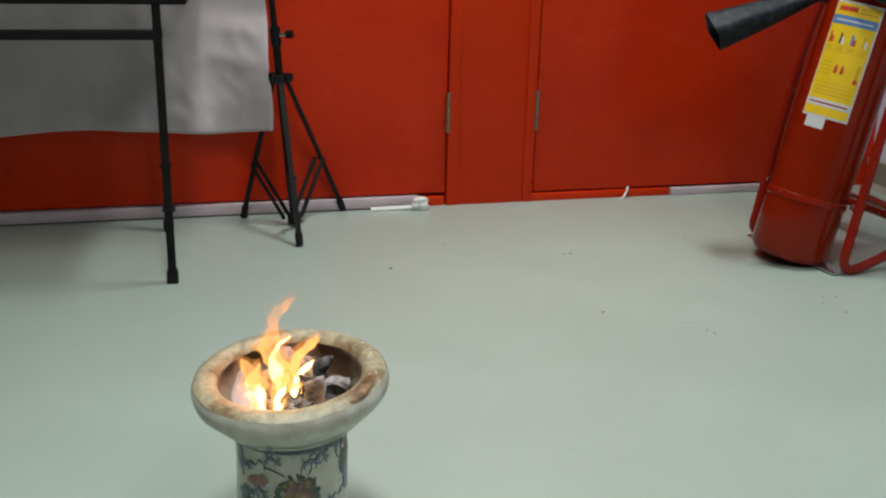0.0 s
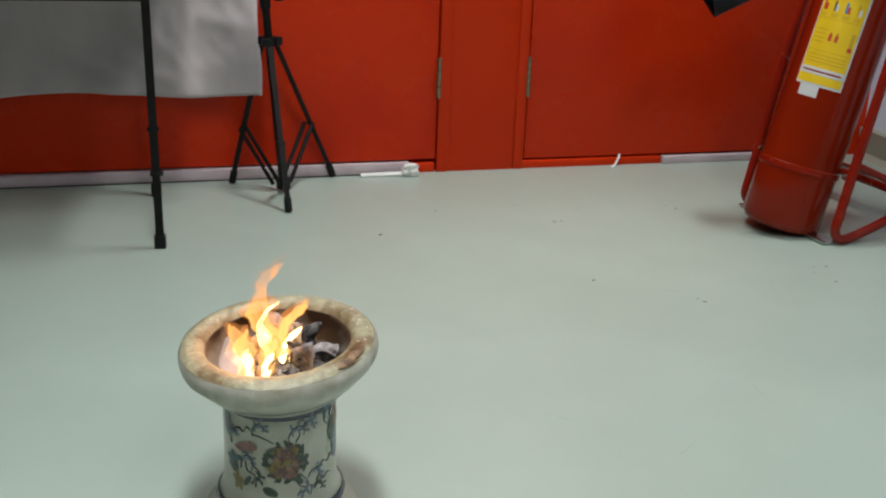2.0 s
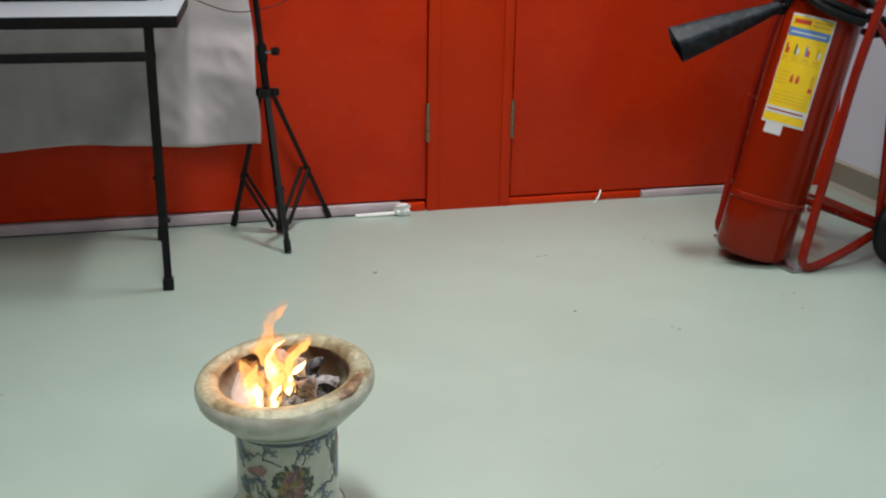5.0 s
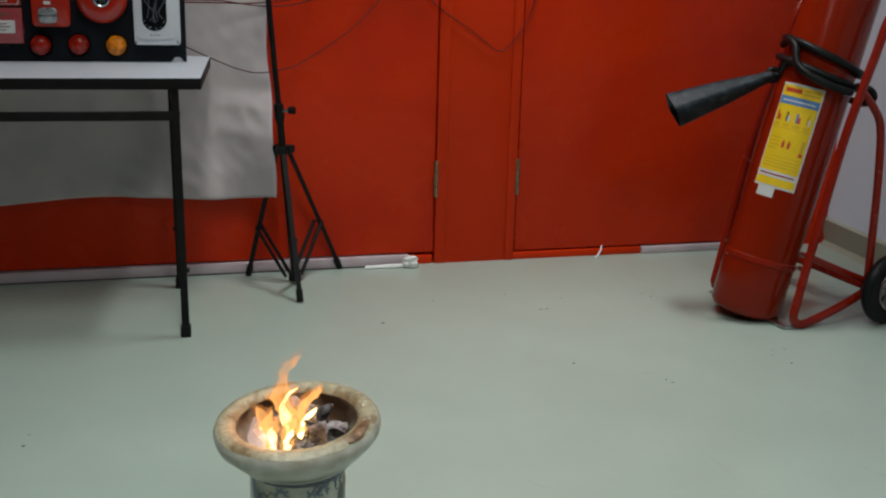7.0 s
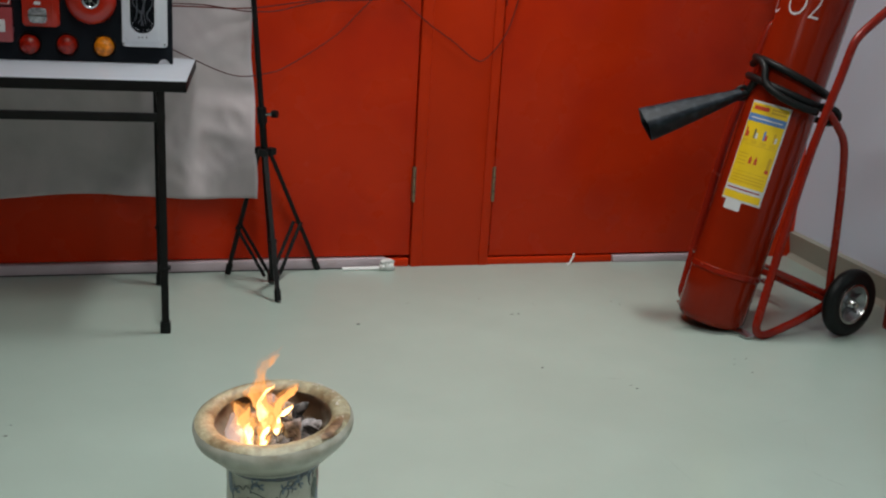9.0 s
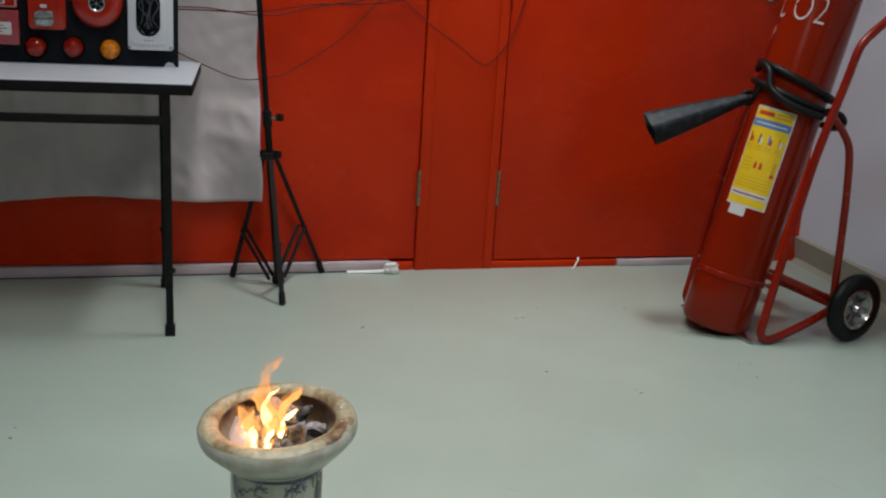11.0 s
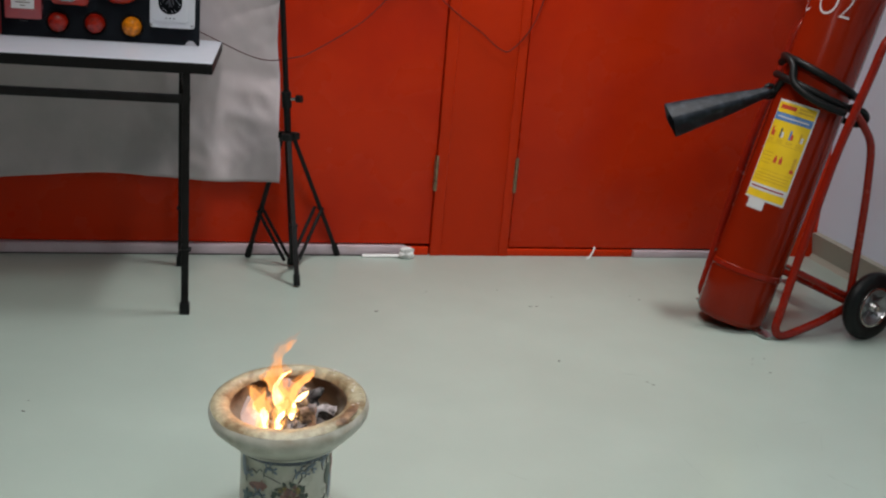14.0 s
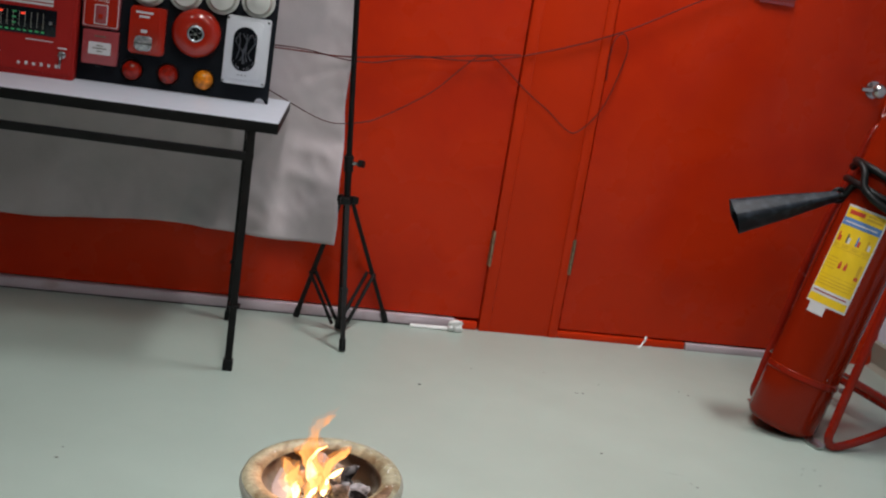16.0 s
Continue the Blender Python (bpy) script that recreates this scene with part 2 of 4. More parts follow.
M_FLAME_MID = flame_material("flame_body", (1.0, 0.47, 0.14), (1.0, 0.36, 0.085), 2.0, 0.70)
M_FLAME_CORE = flame_material("flame_core", (1.0, 0.66, 0.26), (1.0, 0.54, 0.16), 7.5, 0.85)

# ---- building blocks ----
BASE = {}


def thing(name, at, label, category, group="", kind=""):
    e = new(name)
    e.empty_display_size = 0.05
    e.matrix_world = Matrix.Translation(at)
    BASE[e] = Vector(at)
    return tagged(e, label, category, group, kind)


def mesh_of(name, bm, mats, smooth=True, angle=38):
    bmesh.ops.recalc_face_normals(bm, faces=bm.faces)
    me = bpy.data.meshes.new(name)
    bm.to_mesh(me)
    bm.free()
    for m in mats if isinstance(mats, (list, tuple)) else [mats]:
        me.materials.append(m)
    if smooth:
        me.polygons.foreach_set("use_smooth", [True] * len(me.polygons))
        me.set_sharp_from_angle(angle=radians(angle))
    return me


def part(name, bm, mats, parent, label="", smooth=True):
    """A mesh built in world places, hung under a thing or a part."""
    base = BASE[parent]
    bm.transform(Matrix.Translation(-base))
    ob = new(name, mesh_of(name, bm, mats, smooth))
    ob.parent = parent
    BASE[ob] = base
    return tagged(ob, label)


def single(name, bm, mats, at, label, category="", group="", kind="", smooth=True):
    bm.transform(Matrix.Translation(-Vector(at)))
    ob = new(name, mesh_of(name, bm, mats, smooth))
    ob.location = at
    BASE[ob] = Vector(at)
    return tagged(ob, label, category, group, kind)


def box(x0, x1, y0, y1, z0, z1, bevel=0.0, segments=2, m=None, bm=None):
    own = bmesh.new()
    bmesh.ops.create_cube(own, size=1)
    own.transform(Matrix.Translation(((x0 + x1) / 2, (y0 + y1) / 2, (z0 + z1) / 2)) @ Matrix.Diagonal((abs(x1 - x0), abs(y1 - y0), abs(z1 - z0), 1)))
    if bevel:
        bmesh.ops.bevel(own, geom=own.edges[:], offset=bevel, segments=segments, affect="EDGES", profile=0.5)
    if m is not None:
        own.transform(m)
    return join(bm, own) if bm is not None else own


def join(bm, other):
    me = bpy.data.meshes.new("temp")
    other.to_mesh(me)
    other.free()
    bm.from_mesh(me)
    bpy.data.meshes.remove(me)
    return bm


def lathe(profile, m=None, steps=48, bm=None):
    """Turned body: (radius, height) pairs round the local z axis."""
    own = bmesh.new()
    rings = []
    for r, z in profile:
        if r < 1e-6:
            rings.append([own.verts.new((0, 0, z))])
        else:
            rings.append([own.verts.new((r * math.cos(2 * math.pi * k / steps), r * math.sin(2 * math.pi * k / steps), z)) for k in range(steps)])
    for a, b in zip(rings, rings[1:]):
        for k in range(steps):
            q = [a[k % len(a)], a[(k + 1) % len(a)], b[(k + 1) % len(b)], b[k % len(b)]]
            q = list(dict.fromkeys(q))
            if len(q) > 2:
                own.faces.new(q)
    if m is not None:
        own.transform(m)
    return join(bm, own) if bm is not None else own


def smooth_path(points, n=6, closed=False):
    p = [Vector(q) for q in points]
    out = []
    count = len(p) if closed else len(p) - 1
    for i in range(count):
        if closed:
            a, b, c, d = p[i - 1], p[i], p[(i + 1) % len(p)], p[(i + 2) % len(p)]
        else:
            a, b, c, d = p[max(i - 1, 0)], p[i], p[i + 1], p[min(i + 2, len(p) - 1)]
        for k in range(n):
            t = k / n
            out.append(0.5 * ((2 * b) + (c - a) * t + (2 * a - 5 * b + 4 * c - d) * t * t + (3 * b - a - 3 * c + d) * t ** 3))
    if not closed:
        out.append(p[-1])
    return out


def tube(points, r, steps=12, closed=False, bm=None, flat=1.0):
    """A round bar along the points; r may be one radius or one for each point."""
    own = bmesh.new()
    pts = [Vector(q) for q in points]
    rings, side = [], None
    for i, q in enumerate(pts):
        if closed:
            d = (pts[(i + 1) % len(pts)] - pts[i - 1]).normalized()
        else:
            d = (pts[min(i + 1, len(pts) - 1)] - pts[max(i - 1, 0)]).normalized()
        if side is None:
            side = d.orthogonal().normalized()
        side = (side - d * side.dot(d)).normalized()
        up = d.cross(side)
        rad = r[i] if isinstance(r, (list, tuple)) else r
        rings.append([own.verts.new(q + rad * (math.cos(2 * math.pi * k / steps) * side + flat * math.sin(2 * math.pi * k / steps) * up)) for k in range(steps)])
    pairs = list(zip(rings, rings[1:])) + ([(rings[-1], rings[0])] if closed else [])
    for a, b in pairs:
        for k in range(steps):
            own.faces.new((a[k], a[(k + 1) % steps], b[(k + 1) % steps], b[k]))
    if not closed:
        own.faces.new(rings[0][::-1]), own.faces.new(rings[-1])
    return join(bm, own) if bm is not None else own


def rod(a, b, r, steps=14, bm=None):
    return tube([a, b], r, steps, bm=bm)


def plate(outline, y0, y1, bevel=0.0):
    """A flat plate of an (x, z) outline between two depths."""
    own = bmesh.new()
    front = [own.verts.new((x, y0, z)) for x, z in outline]
    back = [own.verts.new((x, y1, z)) for x, z in outline]
    own.faces.new(front)
    own.faces.new(back[::-1])
    for i in range(len(front)):
        own.faces.new((front[i], back[i], back[(i + 1) % len(front)], front[(i + 1) % len(front)]))
    if bevel:
        edges = [e for e in own.edges if abs(e.verts[0].co.y - y0) < 1e-6 and abs(e.verts[1].co.y - y0) < 1e-6]
        bmesh.ops.bevel(own, geom=edges, offset=bevel, segments=2, affect="EDGES", profile=0.5)
    return own


def round_rect(x0, x1, z0, z1, r, n=6):
    out = []
    for cx, cz, a0 in ((x1 - r, z1 - r, 0), (x0 + r, z1 - r, 90), (x0 + r, z0 + r, 180), (x1 - r, z0 + r, 270)):
        for k in range(n + 1):
            a = radians(a0 + 90 * k / n)
            out.append((cx + r * math.cos(a), cz + r * math.sin(a)))
    return out


def facing(x, y, z):
    """Local z axis turned out of the wall, towards -y."""
    return Matrix.Translation((x, y, z)) @ Matrix.Rotation(radians(90), 4, "X")


def crumple(bm, amount, scale, seed):
    off = Vector((seed * 3.1, seed * 1.7, seed * 0.9))
    for v in bm.verts:
        v.co += amount * noise.noise_vector(v.co * scale + off)
    return bm

# ---- the room ----
X0, X1, Y0 = -5.0, 1.59, -8.0
single("floor", box(X0, X1, Y0, 0.2, -0.1, 0.0), M_FLOOR, (0, 0, 0), "glossy pale grey-green epoxy floor", "floor", kind="structure", smooth=False)
single("ceiling", box(X0, X1, Y0, 0.2, CEILING, CEILING + 0.1), M_CEIL, (0, 0, CEILING), "plain white ceiling", "ceiling", kind="structure", smooth=False)
single("wall_east", box(X1, X1 + 0.12, Y0, 0.2, 0, CEILING), M_WHITE_WALL, (X1, 0, 0), "white painted wall", "wall", kind="structure", smooth=False)
# unseen walls, set far off and grey so that less light bounces back
single("wall_west", box(X0 - 0.12, X0, Y0, 0.2, 0, CEILING), M_GREY_WALL, (X0, 0, 0), "unseen grey wall closing the room, dark to cut bounced light", "wall", kind="structure", smooth=False)
single("wall_south", box(X0, X1, Y0 - 0.12, Y0, 0, CEILING), M_GREY_WALL, (0, Y0, 0), "unseen grey wall closing the room, dark to cut bounced light", "wall", kind="structure", smooth=False)

# red wall with two door openings; the mullion stands between them
D1 = (-1.70, 0.0)
D2 = (0.304, 1.36)
HEAD = 2.08
wall = thing("wall_north", (0, 0.06, 0), "red painted wall with two flush doors side by side", "wall", kind="structure")
part("wall_panel", box(X0, D1[0] - 0.05, 0.008, 0.16, 0, HEAD + 0.05), M_RED, wall, smooth=False)
part("wall_panel", box(D2[1] + 0.05, X1, 0.008, 0.16, 0, HEAD + 0.05), M_RED, wall, smooth=False)
part("wall_panel", box(X0, X1, 0.008, 0.16, HEAD + 0.05, CEILING), M_RED, wall, smooth=False)
part("mullion", box(0.0442, 0.2638, -0.0165, 0.16, 0, HEAD + 0.05, 0.002), M_RED_EDGE, wall, "red painted panel between the doors")
for a, b in ((0.0045, 0.044), (0.264, 0.2985), (D1[0] - 0.048, D1[0] - 0.004), (D2[1] + 0.004, D2[1] + 0.048)):
    part("door_jamb", box(a, b, -0.020, 0.16, 0, HEAD + 0.05, 0.003), M_RED_EDGE, wall)
for a, b in (D1, D2):
    part("door_head", box(a - 0.003, b + 0.003, 0.001, 0.16, HEAD + 0.005, HEAD + 0.048, 0.003), M_RED_EDGE, wall)
    part("gap_backing", box(a - 0.004, b + 0.004, 0.046, 0.16, 0.0, HEAD + 0.005), M_GAP, wall, smooth=False)
# painted sill under the doors
part("door_sill", box(0.299, 0.798, -0.0145, 0.045, 0, 0.026, 0.002), M_RED_EDGE, wall, "red painted sill")
part("door_sill", box(-0.085, -0.002, -0.0145, 0.045, 0, 0.030, 0.002), M_RED_EDGE, wall, "red painted sill")


def door(name, x0, x1, z0, hinge_x, sign):
    d = thing(name, ((x0 + x1) / 2, 0.02, z0), "closed flush door in glossy red paint", "door", kind="structure")
    part("leaf", box(x0 + 0.0005, x1 + 0.0008, -0.010, 0.034, z0, HEAD, 0.002), M_RED, d)
    for hz in (0.308, 1.42, 1.86):
        h = part("hinge", box(hinge_x - 0.007, hinge_x + 0.007, -0.023, 0.004, hz - 0.062, hz + 0.062, 0.002), M_HINGE, d, "worn brassy steel hinge")
        part("knuckle", rod((hinge_x, -0.024, hz - 0.064), (hinge_x, -0.024, hz + 0.064), 0.0058), M_HINGE, h)
        for k in (-0.026, 0.026):
            part("knuckle_joint", lathe([(0.0064, -0.001), (0.0064, 0.001)], Matrix.Translation((hinge_x, -0.024, hz + k)), 14), M_GAP, h)
    return d


door("door_1", *D1, 0.042, 0.003, 1)
d2 = door("door_2", *D2, 0.033, 0.300, -1)
# knob of the second door
knob = part("knob", lathe([(0, 0.062), (0.016, 0.061), (0.026, 0.052), (0.028, 0.042), (0.022, 0.031), (0.012, 0.024), (0.011, 0.006), (0.031, 0.005), (0.033, 0.0), (0, 0)],
                          facing(1.307, -0.0105, 1.045), 32), M_CHROME, d2, "brushed steel round knob")
part("thumb_turn", box(1.236, 1.284, -0.060, -0.048, 1.038, 1.051, 0.003), M_CHROME, knob)
# small sign on the second door
sg = thing("door_sign", (0.86, 0.0, 1.29), "small red sign plate with a pale lower rim on the door", "sign")
part("plate", box(0.78, 0.93, -0.016, -0.0104, 1.292, 1.42, 0.001), M_DEVICE_RED, sg)
part("rim", box(0.80, 0.93, -0.018, -0.0163, 1.286, 1.296), M_FADED, sg)

# strips along the foot of the wall
part("base_strip", box(X0, -0.088, -0.026, 0.040, 0, 0.036, 0.002), M_STRIP, wall, "pale pinkish plastic strip")
part("floor_joint", box(X0, -0.090, -0.0285, -0.0265, 0.0, 0.0045), M_STAIN_LINE, wall, "dark dirt line under the strip", smooth=False)
part("base_strip", box(0.801, 1.21, -0.024, 0.003, 0, 0.026, 0.002), M_STRIP, wall, "pale pinkish plastic strip")
cove = bmesh.new()
prof = [(0.0, 0.0), (-0.030, 0.0), (-0.018, 0.006), (-0.010, 0.018), (-0.024, 0.102), (0.0, 0.106)]
rows = [[cove.verts.new((X1 + px, y, pz)) for px, pz in prof] for y in (Y0, 0.0)]
for k in range(len(prof) - 1):
    cove.faces.new((rows[0][k], rows[0][k + 1], rows[1][k + 1], rows[1][k]))
single("baseboard", cove, M_COVE, (X1, 0, 0), "grey coved skirting along the white wall", "baseboard", kind="structure")

# ceiling lights
for lx, ly, ll, watts, spread in LIGHTS:
    c = thing("ceiling_light", (lx, ly, CEILING), "long white fluorescent ceiling light, switched on", "ceiling light", group="ceiling lights")
    part("housing", box(lx - 0.17, lx + 0.17, ly - ll / 2 - 0.03, ly + ll / 2 + 0.03, CEILING - 0.06, CEILING, 0.006), M_WHITE, c)
    part("diffuser", box(lx - 0.15, lx + 0.15, ly - ll / 2, ly + ll / 2, CEILING - 0.07, CEILING - 0.061, 0.002), M_TUBE, c)

# ---- paper hanging on the wall ----
def paper_edge(x):
    return 0.262 + 0.026 * math.exp(-((x + 1.02) / 0.30) ** 2) + 0.006 * math.sin(9 * x)


paper = bmesh.new()
NX, NZ = 150, 150
grid = []
for j in range(NZ + 1):
    row = []
    for i in range(NX + 1):
        u, w = i / NX, j / NZ
        z = 1.95 * w + (1 - w) * paper_edge(-2.3 + 1.737 * u)
        right = -0.563 - 0.014 * (z - 0.26) / 0.83 + 0.006 * math.sin(5.0 * z) + 0.003 * math.sin(23 * z)
        x = -2.3 + (right + 2.3) * u
        low = (1 - w) ** 2
        y = -0.044 - 0.010 * noise.noise((x * 2.2, z * 1.5, 4)) - 0.007 * noise.noise((x * 7, z * 6, 1)) * (0.4 + low)
        y -= 0.016 * low * max(0, math.sin(6.2 * x + 1.0)) + 0.02 * u ** 12 * abs(math.sin(4 * z)) * low
        edge = (0.08 + 0.92 * low) * (0.35 + 0.65 * u ** 4)
        y -= 0.013 * edge * (1 - 2 * abs(noise.noise((x * 5.5 + 2 * z, z * 6.5 - x, 7)))) + 0.006 * edge * (1 - 2 * abs(noise.noise((x * 15, z * 13 + x * 5, 2))))
        y = min(y, -0.028)
        curl = max(0.0, (u - 0.90) / 0.10) ** 1.3 * max(0.0, min(1.0, (0.62 - z) / 0.25))
        row.append(paper.verts.new((x - 0.009 * curl, y - 0.092 * curl, z + 0.024 * curl)))
    grid.append(row)
for j in range(NZ):
    for i in range(NX):
        paper.faces.new((grid[j][i], grid[j][i + 1], grid[j + 1][i + 1], grid[j + 1][i]))
ob = single("paper_backdrop", paper, M_PAPER, (-1.4, -0.03, 0.3), "large creased grey-white paper sheet hanging on the red wall", "paper sheet")
so = ob.modifiers.new("thickness", "SOLIDIFY")
so.thickness = 0.0012

# ---- folding table ----
TR = Matrix.Translation((-0.876, -0.606, 0)) @ Matrix.Rotation(radians(TABLE_TURN), 4, "Z") @ Matrix.Translation((0.876, 0.606, 0))
T_TOP = 0.742
tb = thing("folding_table", (-1.6, -0.36, 0), "folding table with white laminate top and black steel legs", "table")


def slab(x0, x1, y0, y1, z0, z1, bevel):
    """Table plate whose free end is cut slightly askew."""
    bm = box(x0, x1, y0, y1, z0, z1, bevel)
    for v in bm.verts:
        if v.co.x > -1.2:
            v.co.x += 0.045 * (v.co.y + 0.26)
    bm.transform(TR)
    return bm


part("tabletop", slab(-2.50, -0.795, -0.622, -0.098, 0.7105, T_TOP - 0.0015, 0.001), M_BLACK, tb, "black edged chipboard core")
part("laminate", slab(-2.499, -0.796, -0.621, -0.099, T_TOP - 0.0014, T_TOP, 0.0), M_TABLE_TOP, tb, "white laminate", smooth=False)


def leg(x, y, lean):
    g = part("leg", tube([TR @ Vector((x, y, 0.004)), TR @ Vector((x - lean, y, 0.7105))], 0.0148, 4), M_STEEL_BLACK, tb, "black square steel leg")
    part("foot", box(x - 0.0148, x + 0.0148, y - 0.0148, y + 0.0148, 0.0, 0.034, 0.003, m=TR), M_RUBBER, g, "black rubber foot")
    part("leg_sleeve", box(x - 0.0165, x + 0.0165, y - 0.0165, y + 0.0165, 0.195, 0.202, 0.002, m=TR), M_STEEL_BLACK, g)


for lx in (-0.876, -2.40):
    leg(lx, -0.606, 0.006)
    leg(lx - 0.028, -0.150, 0.006)
    part("leg_brace", tube([TR @ Vector((lx - 0.002, -0.592, 0.636)), TR @ Vector((lx - 0.029, -0.166, 0.636))], 0.0115, 4), M_STEEL_BLACK, tb)
part("long_rail", box(-2.39, -0.884, -0.616, -0.596, 0.625, 0.649, 0.003, m=TR), M_STEEL_BLACK, tb)

# ---- alarm demonstration board on the table ----
YB = -0.245
board = thing("alarm_board", (-1.12, YB, T_TOP), "black demonstration board carrying fire alarm devices, standing on the table", "display board")
notch = [(-0.862 + 0.017 * math.cos(radians(a)), T_TOP + 0.016 * math.sin(radians(a))) for a in range(0, 181, 20)]
part("panel", plate([(-0.836, T_TOP)] + [(-0.836, 1.13), (-1.42, 1.13), (-1.42, T_TOP)] + notch[::-1], YB, YB + 0.016, 0.0015), M_BOARD, board)
for bx in (-0.90, -1.34):
    part("support", box(bx - 0.012, bx + 0.012, YB + 0.0165, YB + 0.11, T_TOP, T_TOP + 0.22, 0.003), M_BOARD, board)


def lamp_dome(x, z, mat, label):
    la = part("indicator_lamp", lathe([(0.0, 0.026), (0.012, 0.0245), (0.022, 0.019), (0.028, 0.010), (0.0295, 0.0)], facing(x, YB - 0.006, z), 36), mat, board, label)
    part("bezel", lathe([(0.0296, -0.001), (0.034, 0.001), (0.035, -0.006), (0.0, -0.006)], facing(x, YB - 0.0065, z), 36), M_BLACK, la)


lamp_dome(-1.248, 0.790, M_LENS_RED, "red lamp lens")
lamp_dome(-1.142, 0.792, M_LENS_RED, "red lamp lens")
lamp_dome(-1.036, 0.790, M_LENS_AMBER, "amber lamp lens")
# bell
bell = part("bell", lathe([(0, 0.030), (0.026, 0.030), (0.030, 0.032), (0.045, 0.031), (0.060, 0.025), (0.070, 0.014), (0.0735, 0.0), (0.069, -0.016), (0.0, -0.016)],
                          facing(-1.069, YB - 0.0165, 0.928), 56), M_DEVICE_RED, board, "round red alarm bell")
part("bell_centre", lathe([(0, 0.036), (0.006, 0.036), (0.008, 0.033), (0.018, 0.033), (0.0255, 0.031), (0.0258, 0.028)], facing(-1.069, YB - 0.0165, 0.928), 32), M_DARK_GLASS, bell, "dark centre cap")
part("bell_ring", lathe([(0.0195, 0.0335), (0.0215, 0.0345), (0.0240, 0.0335), (0.0245, 0.031)], facing(-1.069, YB - 0.0165, 0.928), 36), M_CHROME, bell, "chrome ring")
for k in range(6):
    q = facing(-1.069, YB - 0.0165, 0.928) @ Matrix.Rotation(radians(60 * k + 20), 4, "Z")
    part("bell_slot", box(0.009, 0.017, -0.0016, 0.0016, 0.0331, 0.0350, m=q), M_CHROME, bell)
part("bell_screw", lathe([(0, 0.042), (0.005, 0.041), (0.006, 0.036)], facing(-1.069, YB - 0.0165, 0.928), 16), M_CHROME, bell)
# white box with a dark oval window
wb = part("white_box", plate(round_rect(-0.982, -0.851, 0.795, 0.997, 0.008), YB - 0.030, YB - 0.001, 0.005), M_WHITE, board, "white plastic box")
part("raised_front", plate(round_rect(-0.976, -0.872, 0.812, 0.986, 0.012), YB - 0.036, YB - 0.0305, 0.003), M_WHITE, wb)
part("oval_window", plate(round_rect(-0.958, -0.888, 0.836, 0.968, 0.034, 10), YB - 0.038, YB - 0.0365, 0.0008), M_DARK_GLASS, wb, "dark oval window")
for sx in (-0.978, -0.859):
    for sz in (0.803, 0.989):
        part("screw", lathe([(0, 0.002), (0.0035, 0.0015), (0.004, 0)], facing(sx, YB - 0.0302, sz), 12), M_CHROME, wb)
rw = random.Random(5)
for k in range(6):
    wx = -0.946 + 0.009 * k
    part("inner_wire", tube(smooth_path([(wx + rw.uniform(-0.003, 0.003), YB - 0.0382, 0.856 + 0.012 * abs(k - 2.5) * 0.5), (wx + rw.uniform(-0.014, 0.014), YB - 0.0386, 0.89),
                                         (wx + rw.uniform(-0.014, 0.014), YB - 0.0386, 0.925), (wx + rw.uniform(-0.004, 0.004), YB - 0.0382, 0.948)], 4), 0.0017, 6), M_WIRE, wb, "grey wire behind the window")
for k in range(14):
    a = rw.uniform(3.4, 6.1)
    cx, cz = -0.923 + 0.029 * math.cos(a), 0.873 + 0.030 * math.sin(a)
    part("glass_glint", lathe([(0, 0.0007), (rw.uniform(0.0006, 0.0014), 0)], facing(cx, YB - 0.0381, cz), 8), M_WHITE, wb)
for k in range(3):
    part("led_hole", lathe([(0, 0.0005), (0.0022, 0)], facing(-0.934 + 0.011 * k, YB - 0.0363, 0.824), 10), M_BLACK, wb)
# horn with strobe
st = part("horn_strobe", plate(round_rect(-1.262, -1.158, 0.845, 0.985, 0.010), YB - 0.034, YB - 0.001, 0.006), M_DEVICE_RED, board, "red wall horn with strobe")
part("side_ridge", box(-1.181, -1.176, YB - 0.037, YB - 0.0345, 0.856, 0.975, 0.001), M_DEVICE_RED, st)
part("strobe_lens", plate(round_rect(-1.243, -1.192, 0.856, 0.900, 0.010), YB - 0.050, YB - 0.0345, 0.007), M_CLEAR, st, "clear ribbed strobe lens")
part("lens_rib", box(-1.243, -1.192, YB - 0.052, YB - 0.0503, 0.8765, 0.880), M_CHROME, st)
for k, (a, b) in enumerate(((-1.246, -1.196), (-1.236, -1.206))):
    part("lettering_bar", box(a, b, YB - 0.0352, YB - 0.0345, 0.964 - 0.012 * k, 0.970 - 0.012 * k), M_LABEL_WHITE, st)
part("lettering_bar", box(-1.228, -1.210, YB - 0.0352, YB - 0.0345, 0.908, 0.917), M_LABEL_WHITE, st)
# call points
cp = part("call_point", plate(round_rect(-1.398, -1.292, 0.903, 1.010, 0.005), YB - 0.030, YB - 0.001, 0.003), M_FADED, board, "red pull station with clear cover")
part("rim_line", plate(round_rect(-1.394, -1.296, 0.907, 1.006, 0.005), YB - 0.0312, YB - 0.0305), M_LABEL_WHITE, cp)
part("cover", plate(round_rect(-1.392, -1.298, 0.909, 1.004, 0.005), YB - 0.0330, YB - 0.0314), M_DEVICE_RED, cp)
fire_text = bpy.data.curves.new("fire_word", "FONT")
fire_text.body, fire_text.size, fire_text.align_x, fire_text.extrude = "FIRE", 0.024, "CENTER", 0.0004
t_ob = new("fire_word", fire_text)
bpy.context.view_layer.update()
t_me = bpy.data.meshes.new_from_object(t_ob.evaluated_get(bpy.context.evaluated_depsgraph_get()))
bpy.data.objects.remove(t_ob)
bm = bmesh.new()
bm.from_mesh(t_me)
